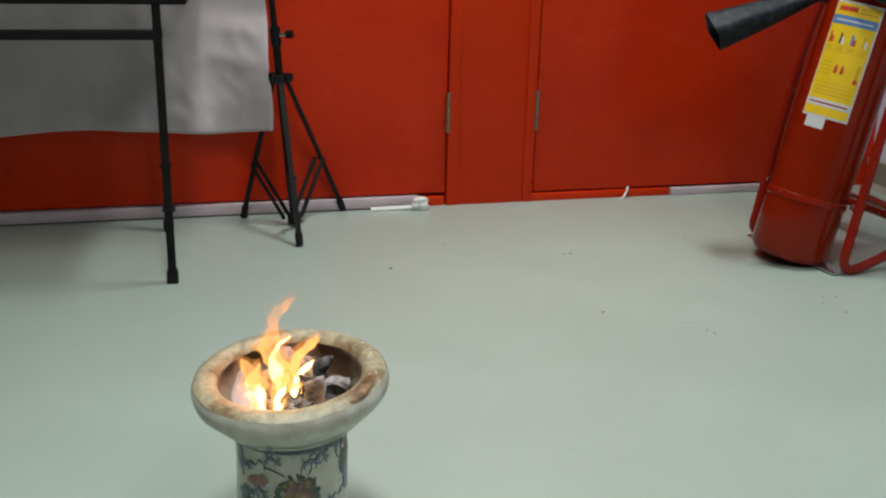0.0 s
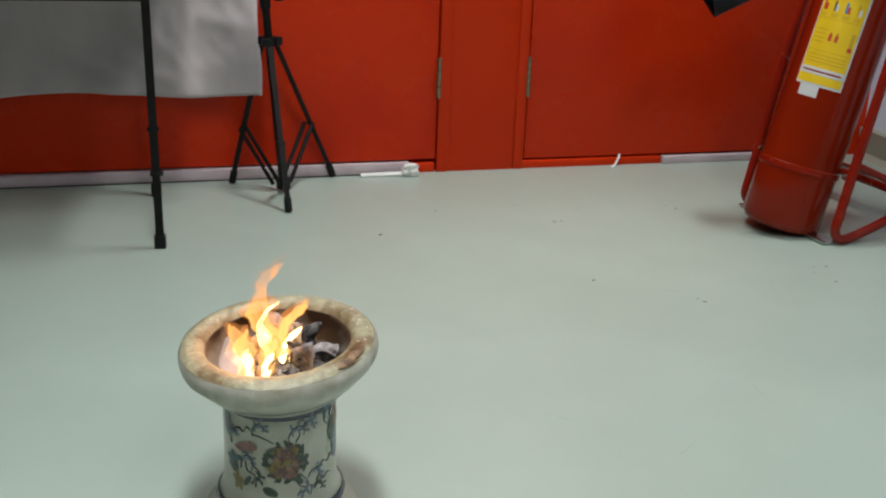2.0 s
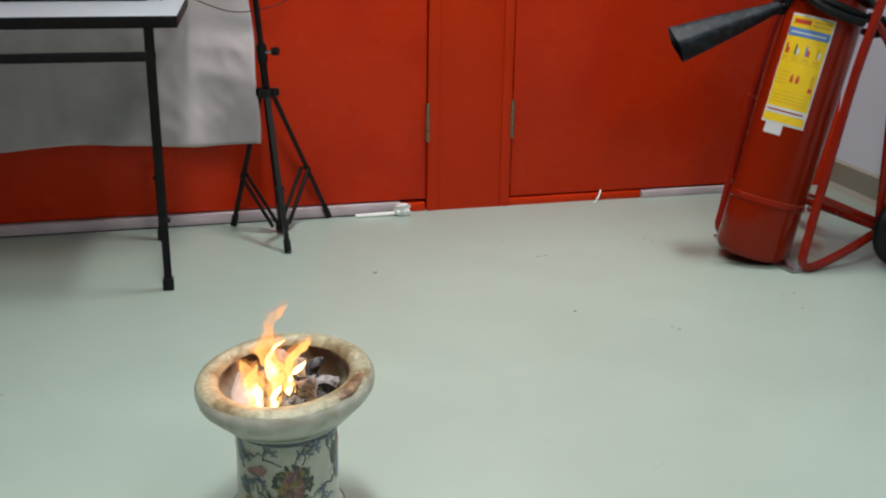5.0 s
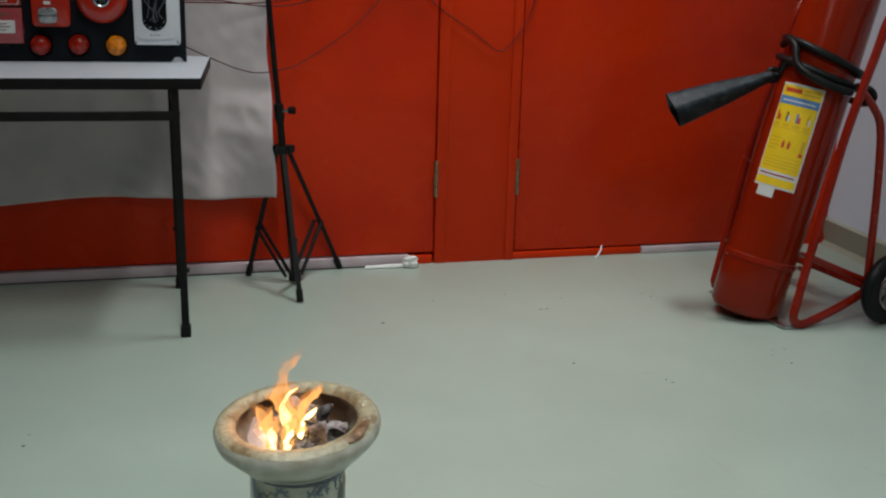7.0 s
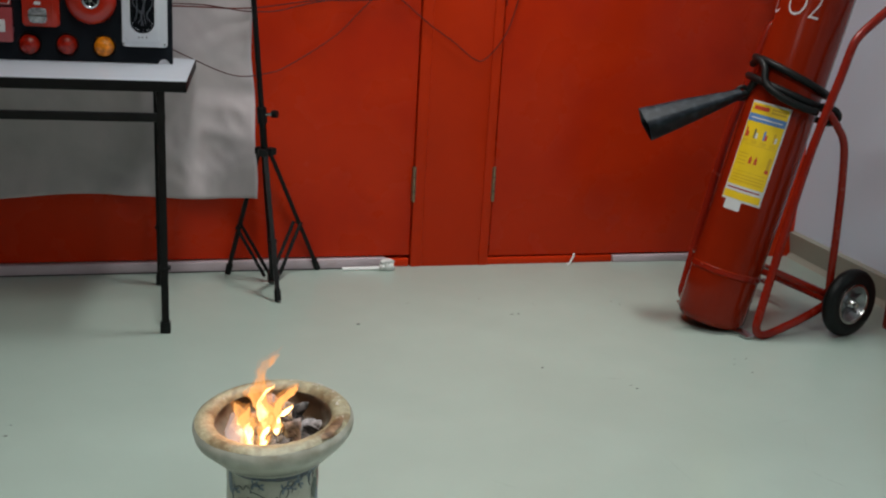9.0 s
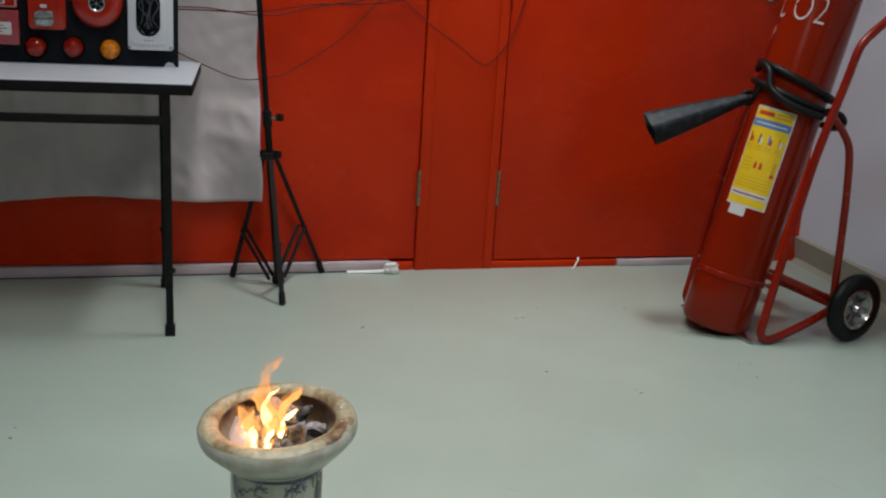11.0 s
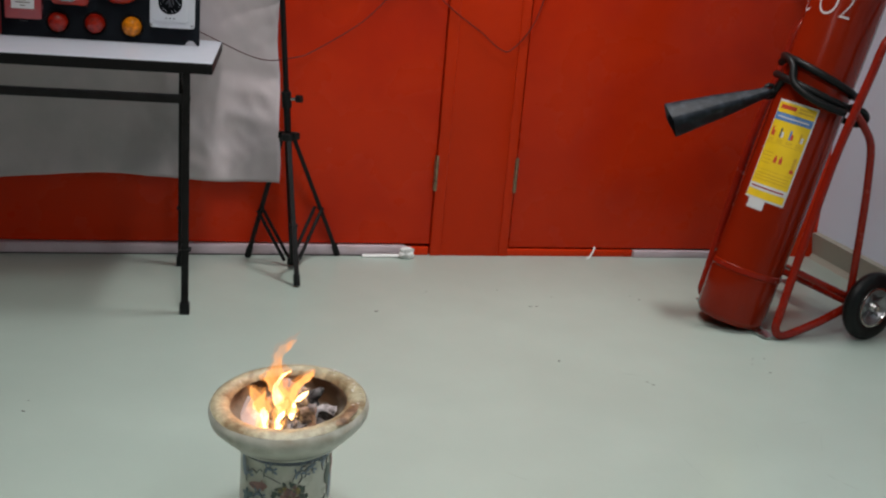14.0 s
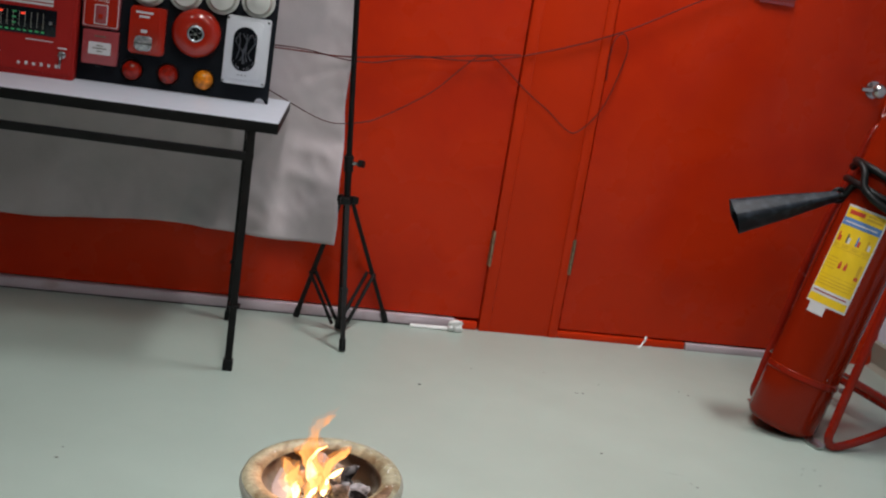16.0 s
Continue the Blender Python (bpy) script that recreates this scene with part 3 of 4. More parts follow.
bm.transform(Matrix.Translation((-1.345, YB - 0.0336, 0.980)) @ Matrix.Rotation(radians(90), 4, "X"))
part("lettering", bm, M_LABEL_WHITE, cp, smooth=False)
part("pull_frame", plate(round_rect(-1.364, -1.326, 0.914, 0.972, 0.003), YB - 0.0345, YB - 0.0333), M_LABEL_WHITE, cp)
part("pull_bar", plate(round_rect(-1.361, -1.329, 0.917, 0.969, 0.003), YB - 0.0365, YB - 0.0348, 0.001), M_FADED, cp)
part("pull_grip", box(-1.352, -1.338, YB - 0.040, YB - 0.0367, 0.930, 0.945, 0.001), M_DEVICE_RED, cp)
cp2 = part("call_point", plate(round_rect(-1.392, -1.290, 0.797, 0.897, 0.004), YB - 0.032, YB - 0.001, 0.003), M_FADED, board, "faded red break-glass call point")
part("glass_plate", plate(round_rect(-1.374, -1.310, 0.826, 0.862, 0.003), YB - 0.0335, YB - 0.0322), M_LABEL_WHITE, cp2, "white press plate")
for a, b, z in ((-1.352, -1.332, 0.852), (-1.362, -1.322, 0.844), (-1.350, -1.334, 0.835)):
    part("lettering_bar", box(a, b, YB - 0.0342, YB - 0.0337, z - 0.0015, z + 0.0015), M_INK_DARK, cp2)
part("lettering_bar", box(-1.358, -1.326, YB - 0.0332, YB - 0.0325, 0.877, 0.881), M_INK_DARK, cp2)
part("key_tab", box(-1.352, -1.328, YB - 0.03, YB - 0.012, 0.788, 0.7965, 0.001), M_DARK_GLASS, cp2)
# smoke detectors in a row
for k in range(4):
    dx, dz = -0.897 - 0.107 * k, 1.046 - 0.004 * k
    de = part("smoke_detector", lathe([(0, 0.044), (0.012, 0.044), (0.016, 0.041), (0.034, 0.037), (0.040, 0.026), (0.041, 0.016), (0.049, 0.013), (0.050, 0.0), (0, 0)],
                                      facing(dx, YB - 0.0005, dz), 40), M_CREAM, board, "round cream smoke detector")
    part("vent_ring", lathe([(0.0385, 0.031), (0.0408, 0.026), (0.0412, 0.023)], facing(dx, YB - 0.0008, dz), 40), M_COVE, de)

board.rotation_euler.z = radians(-2.5)

# ---- red control panel beside the board ----
YP = -0.302
cpn = thing("alarm_control_panel", (-1.75, YP + 0.05, T_TOP), "red metal fire alarm control panel with a small lit display", "control panel")
part("case", box(-2.10, -1.408, YP, YP + 0.11, T_TOP, 1.22, 0.004), M_PANEL_RED, cpn)
part("door_edge", box(-2.09, -1.420, YP - 0.004, YP - 0.0004, 0.756, 1.21, 0.0015), M_PANEL_RED, cpn)
win = part("display_window", box(-1.98, -1.463, YP - 0.0062, YP - 0.0043, 0.862, 0.938, 0.001), M_DARK_GLASS, cpn, "black display window")
for k in range(12):
    part("status_light", box(-1.505 - 0.0165 * k, -1.495 - 0.0165 * k, YP - 0.0072, YP - 0.0064, 0.869, 0.8735), M_LED_GREEN, win, "green status light")
for k in range(3):
    part("status_light", box(-1.585, -1.575, YP - 0.0072, YP - 0.0064, 0.888 + 0.016 * k, 0.8925 + 0.016 * k), M_LED_GREEN, win, "green status light")
for bx in (-1.556, -1.618, -1.70):
    part("status_light", box(bx - 0.006, bx + 0.006, YP - 0.0072, YP - 0.0064, 0.917, 0.922), M_LED_RED, win, "red alarm light")
for k in range(14):
    part("legend_strip", box(-1.5005 - 0.0165 * k, -1.4995 - 0.0165 * k, YP - 0.0069, YP - 0.0064, 0.881, 0.925), M_COVE, win)
part("knob", lathe([(0, 0.010), (0.005, 0.009), (0.0055, 0)], facing(-1.478, YP - 0.0064, 0.902), 16), M_CHROME, cpn, "small chrome knob")
for a, b, z, hh in ((-1.72, -1.475, 0.962, 0.004), (-1.66, -1.475, 0.951, 0.003), (-1.545, -1.47, 0.848, 0.0012), (-1.455, -1.430, 0.833, 0.002)):
    part("lettering_bar", box(a, b, YP - 0.0050, YP - 0.0043, z - hh, z + hh), M_LABEL_WHITE, cpn)
for k in range(6):
    part("symbol_bar", box(-1.565 + 0.021 * k, -1.557 + 0.021 * k, YP - 0.0050, YP - 0.0043, 0.774, 0.782 + 0.002 * (k % 2)), M_LABEL_WHITE, cpn)
part("symbol_bar", box(-1.66, -1.615, YP - 0.0050, YP - 0.0043, 0.783, 0.806), M_LABEL_WHITE, cpn)
lock = part("lock", lathe([(0, 0.012), (0.008, 0.012), (0.011, 0.009), (0.012, 0)], facing(-1.442, YP - 0.0043, 0.815), 24), M_CHROME, cpn, "chrome key lock")
part("key", box(-1.445, -1.439, YP - 0.034, YP - 0.0165, 0.804, 0.823, 0.001), M_CHROME, lock)
part("key", box(-1.449, -1.443, YP - 0.012, YP - 0.0085, 0.775, 0.802, 0.001), M_CHROME, lock)

# ---- backdrop stand ----
HUB = Vector((-0.506, -0.150, 0.022))
LEAN = Vector((-0.088, 0.0, 1.06))


def on_pole(z):
    return HUB + LEAN * ((z - HUB.z) / LEAN.z)


stand = thing("light_stand", (-0.506, -0.15, 0), "black telescopic light stand with three folding legs", "tripod stand")
part("lower_tube", rod(HUB - Vector((0, 0, 0.012)), on_pole(0.60), 0.0115, 18), M_STEEL_BLACK, stand)
part("upper_tube", rod(on_pole(0.60), on_pole(1.72), 0.0092, 18), M_STEEL_BLACK, stand)
kn = part("clamp", rod(on_pole(0.545), on_pole(0.596), 0.0160, 18), M_RUBBER, stand, "black plastic clamp")
k0 = on_pole(0.575)
part("clamp_screw", rod(k0 + Vector((0.012, -0.012, 0)), k0 + Vector((0.038, -0.026, 0.004)), 0.0055), M_CHROME, kn)
part("clamp_knob", rod(k0 + Vector((0.030, -0.022, 0.003)), k0 + Vector((0.046, -0.031, 0.005)), 0.0125, 9), M_RUBBER, kn)
col = part("collar", rod(on_pole(0.436), on_pole(0.462), 0.0175, 18), M_RUBBER, stand, "black plastic leg collar")
hub = part("hub", rod(HUB + Vector((0, 0, -0.014)), HUB + Vector((0, 0, 0.012)), 0.021, 18), M_RUBBER, stand, "black plastic lower hub")
for foot in (Vector((-0.517, -0.368, 0.008)), Vector((-0.652, -0.056, 0.008)), Vector((-0.336, -0.026, 0.008))):
    flat = Vector((foot.x - HUB.x, foot.y - HUB.y, 0)).normalized()
    top = on_pole(0.450) + flat * 0.021
    lg = part("leg", tube([top, foot], 0.0100, 4), M_STEEL_BLACK, stand)
    part("leg_hinge", box(-0.013, 0.013, -0.022, 0.007, -0.012, 0.012, 0.003, m=Matrix.Translation(top) @ flat.to_track_quat("X", "Z").to_matrix().to_4x4()), M_RUBBER, lg)
    part("foot_cap", rod(foot + (top - foot) * 0.07, foot - Vector((0, 0, 0.004)), 0.0108, 14), M_RUBBER, lg)
    mid = top.lerp(foot, 0.60)
    sidev = flat.cross(Vector((0, 0, 1)))
    for s in (-0.006, 0.006) if foot.y < -0.3 else (-0.026, 0.008):
        part("brace", tube([HUB + flat * 0.020 + sidev * s, mid + sidev * s], 0.0062, 6), M_STEEL_BLACK, lg)
    part("brace_pin", rod(mid - sidev * 0.013, mid + sidev * 0.013, 0.0055), M_STEEL_BLACK, lg)

# ---- cables on the wall ----
def cable(points, r, mat, label):
    pts = smooth_path([(x - 0.012, y, z - 0.042) for x, y, z in points], 8)
    single("cable", tube(pts, r, 7), mat, pts[0], label, "cable", group="wall cables")


cable([(-0.838, -0.20, 0.955), (-0.74, -0.13, 0.950), (-0.64, -0.088, 0.946), (-0.565, -0.075, 0.949), (-0.50, -0.045, 0.955), (-0.36, -0.026, 0.976), (-0.131, -0.026, 0.992),
       (0.115, -0.026, 1.063), (0.35, -0.026, 1.160), (0.605, -0.026, 1.303), (0.9, -0.026, 1.46), (1.3, -0.026, 1.68)], 0.0024, M_CABLE, "thin dark red cable sagging across the wall")
cable([(-0.838, -0.19, 0.962), (-0.72, -0.12, 0.956), (-0.61, -0.083, 0.940), (-0.555, -0.072, 0.937), (-0.48, -0.04, 0.940), (-0.36, -0.0285, 0.970), (-0.131, -0.0265, 1.010), (0.0, -0.0265, 1.03)],
      0.0021, M_CABLE_DARK, "thin dark cable sagging across the wall")
cable([(-0.838, -0.20, 0.830), (-0.76, -0.12, 0.786), (-0.66, -0.095, 0.742), (-0.590, -0.080, 0.728), (-0.50, -0.045, 0.738), (-0.453, -0.026, 0.753), (-0.36, -0.026, 0.81),
       (-0.272, -0.026, 0.874), (-0.20, -0.026, 0.95), (-0.145, -0.026, 1.002), (-0.10, -0.026, 1.010)], 0.0019, M_CABLE_DARK, "thin dark cable drooping below the others")
cable([(-0.10, -0.0285, 1.012), (-0.06, -0.0285, 0.99), (0.037, -0.0285, 0.915), (0.13, -0.0285, 0.855), (0.205, -0.0285, 0.800), (0.250, -0.0285, 0.802), (0.320, -0.0285, 0.895),
       (0.363, -0.0285, 1.050), (0.368, -0.0285, 1.115), (0.345, -0.0285, 1.150), (0.318, -0.0285, 1.125), (0.310, -0.0285, 1.06), (0.314, -0.0285, 0.985)], 0.0023, M_CABLE, "dark red cable hanging in a loop")

# ---- wheeled extinguisher ----
LV = Vector((0.16, -0.985, 0)).normalized()
BV = Vector((-LV.y, LV.x, 0))
NEAR = Vector((0.911, -0.849, 0)) - BV * 0.010 + LV * 0.022
WIDE = 0.375
UPV = Vector((0, 0, 1))


def tr(b, l, z):
    return NEAR + BV * b + LV * l + UPV * z


trolley = thing("extinguisher_trolley", tr(0.15, -0.17, 0), "red tubular steel two-wheeled trolley leaning back", "trolley")
for l, db in ((0.0, 0.0), (-WIDE, -0.012)):
    path = smooth_path([tr(0.30 + db, l, 0.098), tr(0.20 + db, l, 0.055), tr(0.085 + db, l, 0.018), tr(0.035 + db, l, 0.014), tr(0.014 + db, l, 0.040), tr(0.022 + db, l, 0.09), tr(0.052 + db, l, 0.241), tr(0.121 + db, l, 0.561),
                        tr(0.176 + db, l, 0.742), tr(0.205 + db, l, 0.830), tr(0.230 + db, l, 0.912), tr(0.252 + db, l, 0.948), tr(0.319 + db, l, 1.004), tr(0.43 + db, l, 1.085)], 8)
    part("side_rail", tube(path, 0.0135, 14), M_TUBE_RED, trolley)
    part("rear_strut", tube(smooth_path([tr(0.168 + db, l, 0.725), tr(0.222 + db, l, 0.672), tr(0.259 + db, l, 0.615), tr(0.275 + db, l, 0.50), tr(0.284 + db, l, 0.355), tr(0.292 + db, l, 0.100)], 8), 0.0120, 14), M_TUBE_RED, trolley)
    part("lower_tie", rod(tr(0.050 + db, l, 0.225), tr(0.282 + db, l, 0.128), 0.0105), M_TUBE_RED, trolley)
    part("bolt", rod(tr(0.040 + db, l - 0.012 if l else -0.028, 0.185), tr(0.040 + db, l + 0.018 if l else -0.005, 0.185), 0.009, 6), M_CHROME, trolley)
part("handle_bar", rod(tr(0.430, 0.012, 1.085), tr(0.430, -WIDE - 0.012, 1.085), 0.0135), M_TUBE_RED, trolley)
part("axle", rod(tr(0.334, 0.085, 0.112), tr(0.334, -WIDE - 0.15, 0.112), 0.009), M_CHROME, trolley)
part("axle_bar", rod(tr(0.300, 0.0, 0.104), tr(0.300, -WIDE, 0.104), 0.012), M_TUBE_RED, trolley)
part("foot_plate", box(-0.022, 0.022, -WIDE, 0.0, 0.004, 0.010, 0.001, m=Matrix.Translation(NEAR + BV * 0.004) @ Matrix(((BV.x, LV.x, 0, 0), (BV.y, LV.y, 0, 0), (0, 0, 1, 0), (0, 0, 0, 1)))), M_CHROME, trolley, "bare steel foot plate")
for l, s in ((0.050, 1), (-WIDE - 0.12, -1)):
    mw = Matrix.Translation(tr(0.334, l, 0.112)) @ (Vector((0.26, -0.966, 0)) * s).to_track_quat("Z", "X").to_matrix().to_4x4()
    wh = part("wheel", lathe([(0.058, 0.016), (0.060, 0.021), (0.066, 0.021), (0.068, 0.014), (0.068, -0.018), (0.056, -0.018)], mw, 44), M_CHROME, trolley, "bright steel wheel rim")
    part("tyre", lathe([(0.066, 0.018), (0.078, 0.021), (0.096, 0.021), (0.106, 0.016), (0.111, 0.007), (0.112, 0.0), (0.111, -0.007), (0.106, -0.016), (0.096, -0.021), (0.078, -0.021), (0.066, -0.018)], mw, 56), M_RUBBER, wh, "black rubber tyre")
    part("disc", lathe([(0.0, 0.004), (0.016, 0.004), (0.024, 0.0), (0.040, -0.004), (0.052, 0.004), (0.059, 0.017)], mw, 44), M_RIM, wh)
    for k in range(5):
        q = mw @ Matrix.Rotation(radians(72 * k + 10), 4, "Z")
        part("wheel_rib", box(0.018, 0.056, -0.004, 0.004, -0.003, 0.006, 0.002, m=q), M_RIM, wh)
    part("hub_cap", lathe([(0.0, 0.028), (0.010, 0.028), (0.012, 0.024), (0.018, 0.010), (0.020, 0.003)], mw, 24), M_CHROME, wh)

TH = radians(13.9)
AX = (BV * math.sin(TH) + LV * 0.006 + UPV * math.cos(TH)).normalized()
FR = (-BV + AX * BV.dot(AX)).normalized()
SD = AX.cross(FR)
SD = SD if SD.dot(LV) > 0 else -SD
CB = Vector((0.842, -0.712, 0.018))
RC = 0.110


def cyl(s, ang, r=RC):
    a = radians(ang)
    return CB + AX * s + (FR * math.cos(a) + SD * math.sin(a)) * r


MC = Matrix((( FR.x, SD.x, AX.x, CB.x), (FR.y, SD.y, AX.y, CB.y), (FR.z, SD.z, AX.z, CB.z), (0, 0, 0, 1)))
ext = thing("fire_extinguisher", CB, "large red carbon dioxide fire extinguisher strapped to a trolley", "fire extinguisher")
part("cylinder", lathe([(0, -0.010), (0.085, -0.010), (0.098, -0.003), (RC, 0.016), (RC, 0.157), (RC + 0.003, 0.160), (RC + 0.003, 0.176), (RC, 0.179), (RC, 1.16), (0.100, 1.205), (0.085, 1.245),
                        (0.060, 1.275), (0.034, 1.29), (0.030, 1.33), (0, 1.33)], MC, 72), M_CYL, ext, "glossy red steel cylinder")
part("valve", lathe([(0.026, 1.328), (0.028, 1.36), (0.018, 1.375), (0.018, 1.41), (0.0, 1.415)], MC, 24), M_CHROME, ext)


def wrap(s0, s1, a0, a1, r, thick=0.0006, n=24):
    bm = bmesh.new()
    outer = [[bm.verts.new(cyl(s, a0 + (a1 - a0) * k / n, r + thick)) for k in range(n + 1)] for s in (s0, s1)]
    inner = [[bm.verts.new(cyl(s, a0 + (a1 - a0) * k / n, r)) for k in range(n + 1)] for s in (s0, s1)]
    for k in range(n):
        bm.faces.new((outer[0][k], outer[0][k + 1], outer[1][k + 1], outer[1][k]))
        bm.faces.new((inner[0][k], inner[0][k + 1], outer[0][k + 1], outer[0][k]))
        bm.faces.new((inner[1][k], inner[1][k + 1], outer[1][k + 1], outer[1][k]))
    for k in (0, n):
        bm.faces.new((inner[0][k], outer[0][k], outer[1][k], inner[1][k]))
    return bm


LA0, LA1, LS0, LS1 = -0.5, 67.0, 0.394, 0.709
lab = part("label", wrap(LS0, LS1, LA0, LA1, RC + 0.0004), M_LABEL_WHITE, ext, "yellow instruction label with a white border")


def on_label(u0, u1, v0, v1, mat, name, lift=0.0012, label=""):
    a0, a1 = LA0 + (LA1 - LA0) * u0, LA0 + (LA1 - LA0) * u1
    part(name, wrap(LS1 + (LS0 - LS1) * v1, LS1 + (LS0 - LS1) * v0, a0, a1, RC + lift, 0.0003, max(2, int(abs(a1 - a0) / 3))), mat, lab, label)


on_label(0.02, 0.96, 0.02, 0.98, M_YELLOW, "label_face", 0.0012, "yellow label face")
on_label(0.02, 0.96, 0.125, 0.200, M_LABEL_BLUE, "label_band", 0.0017)
on_label(0.10, 0.88, 0.157, 0.171, M_LABEL_WHITE, "lettering_bar", 0.0022)
on_label(0.02, 0.96, 0.845, 0.905, M_LABEL_WHITE, "label_band", 0.0017)
on_label(0.08, 0.90, 0.868, 0.882, M_FADED, "lettering_bar", 0.0022)
on_label(0.10, 0.50, 0.045, 0.085, M_INK_RED, "lettering_bar", 0.0017)
on_label(0.56, 0.92, 0.040, 0.060, M_INK_GOLD, "lettering_bar", 0.0017)
on_label(0.56, 0.92, 0.072, 0.092, M_INK_GOLD, "lettering_bar", 0.0017)
for k, mt in enumerate((M_INK_RED, M_INK_DARK, M_LABEL_BLUE, M_INK_GOLD)):
    u = 0.08 + 0.235 * k
    on_label(u, u + 0.045, 0.27, 0.36, mt, "pictogram", 0.0017)
    on_label(u + 0.045, u + 0.10, 0.305, 0.36, M_LABEL_WHITE if k % 2 else M_INK_RED, "pictogram", 0.0017)
    on_label(u - 0.03, u + 0.13, 0.385, 0.392, M_INK_GOLD, "lettering_bar", 0.0017)
    on_label(u - 0.03, u + 0.12, 0.402, 0.409, M_INK_GOLD, "lettering_bar", 0.0017)
on_label(0.02, 0.96, 0.425, 0.430, M_INK_GOLD, "rule", 0.0017)
for u in (0.40, 0.53):
    on_label(u, u + 0.07, 0.555, 0.610, M_INK_RED, "pictogram", 0.0017)
    on_label(u + 0.02, u + 0.05, 0.535, 0.556, M_INK_RED, "pictogram", 0.0017)
on_label(0.84, 0.91, 0.51, 0.65, M_INK_GOLD, "pictogram", 0.0017)
on_label(0.83, 0.92, 0.63, 0.665, M_INK_RED, "pictogram", 0.0019)
for k in range(4):
    on_label(0.08, 0.34, 0.52 + 0.035 * k, 0.528 + 0.035 * k, M_INK_GOLD, "lettering_bar", 0.0017)
on_label(0.02, 0.96, 0.70, 0.704, M_INK_GOLD, "rule", 0.0017)
for k in range(3):
    on_label(0.08, 0.90, 0.735 + 0.03 * k, 0.742 + 0.03 * k, M_INK_GOLD, "lettering_bar", 0.0017)
part("tag", wrap(0.364, 0.396, 9, 37, RC + 0.0002, 0.0003), M_LABEL_WHITE, ext, "blank white paper tag")

# stencilled formula round the shoulder
co2 = bpy.data.curves.new("formula", "FONT")
co2.body, co2.size, co2.align_x, co2.extrude, co2.space_character = "CO2", 0.128, "CENTER", 0.0002, 1.06
co2.offset = -0.0026
t_ob = new("formula", co2)
bpy.context.view_layer.update()
t_me = bpy.data.meshes.new_from_object(t_ob.evaluated_get(bpy.context.evaluated_depsgraph_get()))
bpy.data.objects.remove(t_ob)
bm = bmesh.new()
bm.from_mesh(t_me)
for k in range(12):
    bmesh.ops.bisect_plane(bm, geom=bm.verts[:] + bm.edges[:] + bm.faces[:], plane_co=(-0.12 + 0.02 * k, 0, 0), plane_no=(1, 0, 0))
for v in bm.verts:
    if v.co.x < -0.050:
        v.co.x -= 0.036
for cut in (0.012, 0.025, 0.0425, 0.0485, 0.066, 0.080):
    bmesh.ops.bisect_plane(bm, geom=bm.verts[:] + bm.edges[:] + bm.faces[:], plane_co=(0, cut, 0), plane_no=(0, 1, 0))
# bridges of the stencil across the round letters
bridge = [f for f in bm.faces if 0.0425 < f.calc_center_median().y < 0.0485 and f.calc_center_median().x < 0.035]
bmesh.ops.delete(bm, geom=bridge, context="FACES")
for v in bm.verts:
    v.co = cyl(0.982 + v.co.y, 15 + math.degrees(0.66 * v.co.x / RC), RC + 0.0009 + v.co.z)
part("stencil_lettering", bm, M_STENCIL, ext, "white stencilled letters", smooth=False)

# hose and horn
def loop(s_mid, tilt, phase, r=RC + 0.0135):
    return [cyl(s_mid + tilt * math.cos(radians(a - phase)), a, r) for a in range(0, 360, 12)]


part("hose", tube(loop(0.810, 0.028, -40), 0.0115, 12, closed=True), M_RUBBER, ext, "black rubber hose coil")
part("hose", tube(loop(0.760, 0.020, -60, RC + 0.016), 0.0115, 12, closed=True), M_RUBBER, ext, "black rubber hose coil")
part("hose_tail", tube(smooth_path([cyl(0.815, -30, RC + 0.016), cyl(0.83, -10, RC + 0.020), cyl(0.812, 8, RC + 0.022), cyl(0.765, 20, RC + 0.030), cyl(0.74, 40, RC + 0.034), cyl(0.725, 65, RC + 0.036), cyl(0.722, 95, RC + 0.034)], 8), 0.0115, 12), M_RUBBER, ext)
part("hose_end", tube(smooth_path([cyl(0.745, 100, RC + 0.034), cyl(0.744, 113, RC + 0.062), cyl(0.724, 122, RC + 0.070), cyl(0.702, 117, RC + 0.052), cyl(0.702, 106, RC + 0.018)], 6), 0.010, 12), M_RUBBER, ext)
H0, H1 = Vector((0.884, -0.655, 0.743)), Vector((0.591, -0.616, 0.637))
hd = (H1 - H0).normalized()
hn = hd.cross(UPV).normalized()
hu = hn.cross(hd)
# the squarish mouth is turned on its axis, one flat face up and towards the room
h_top = hu * math.cos(radians(34)) - hn * math.sin(radians(34))
h_side = hn * math.cos(radians(34)) + hu * math.sin(radians(34))
horn = bmesh.new()
rings = []
for t, hw, ht in ((0, 0.013, 0.015), (0.06, 0.015, 0.017), (0.12, 0.017, 0.017), (0.5, 0.032, 0.030), (1.0, 0.047, 0.042), (1.015, 0.0475, 0.0425), (1.005, 0.0445, 0.0395), (0.5, 0.028, 0.027)):
    c = H0.lerp(H1, t)
    ring = []
    for k in range(28):
        a = 2 * math.pi * k / 28
        ca, sa = math.cos(a), math.sin(a)
        f = (abs(ca) ** 5 + abs(sa) ** 5) ** (-1 / 5)
        ring.append(horn.verts.new(c + h_side * (ca * f * hw) + h_top * (sa * f * ht) + hd * (0.005 * sa * max(0.0, t - 0.5) * 2)))
    rings.append(ring)
for a, b in zip(rings, rings[1:]):
    for k in range(28):
        horn.faces.new((a[k], a[(k + 1) % 28], b[(k + 1) % 28], b[k]))
horn.faces.new(rings[0][::-1]), horn.faces.new(rings[-1])
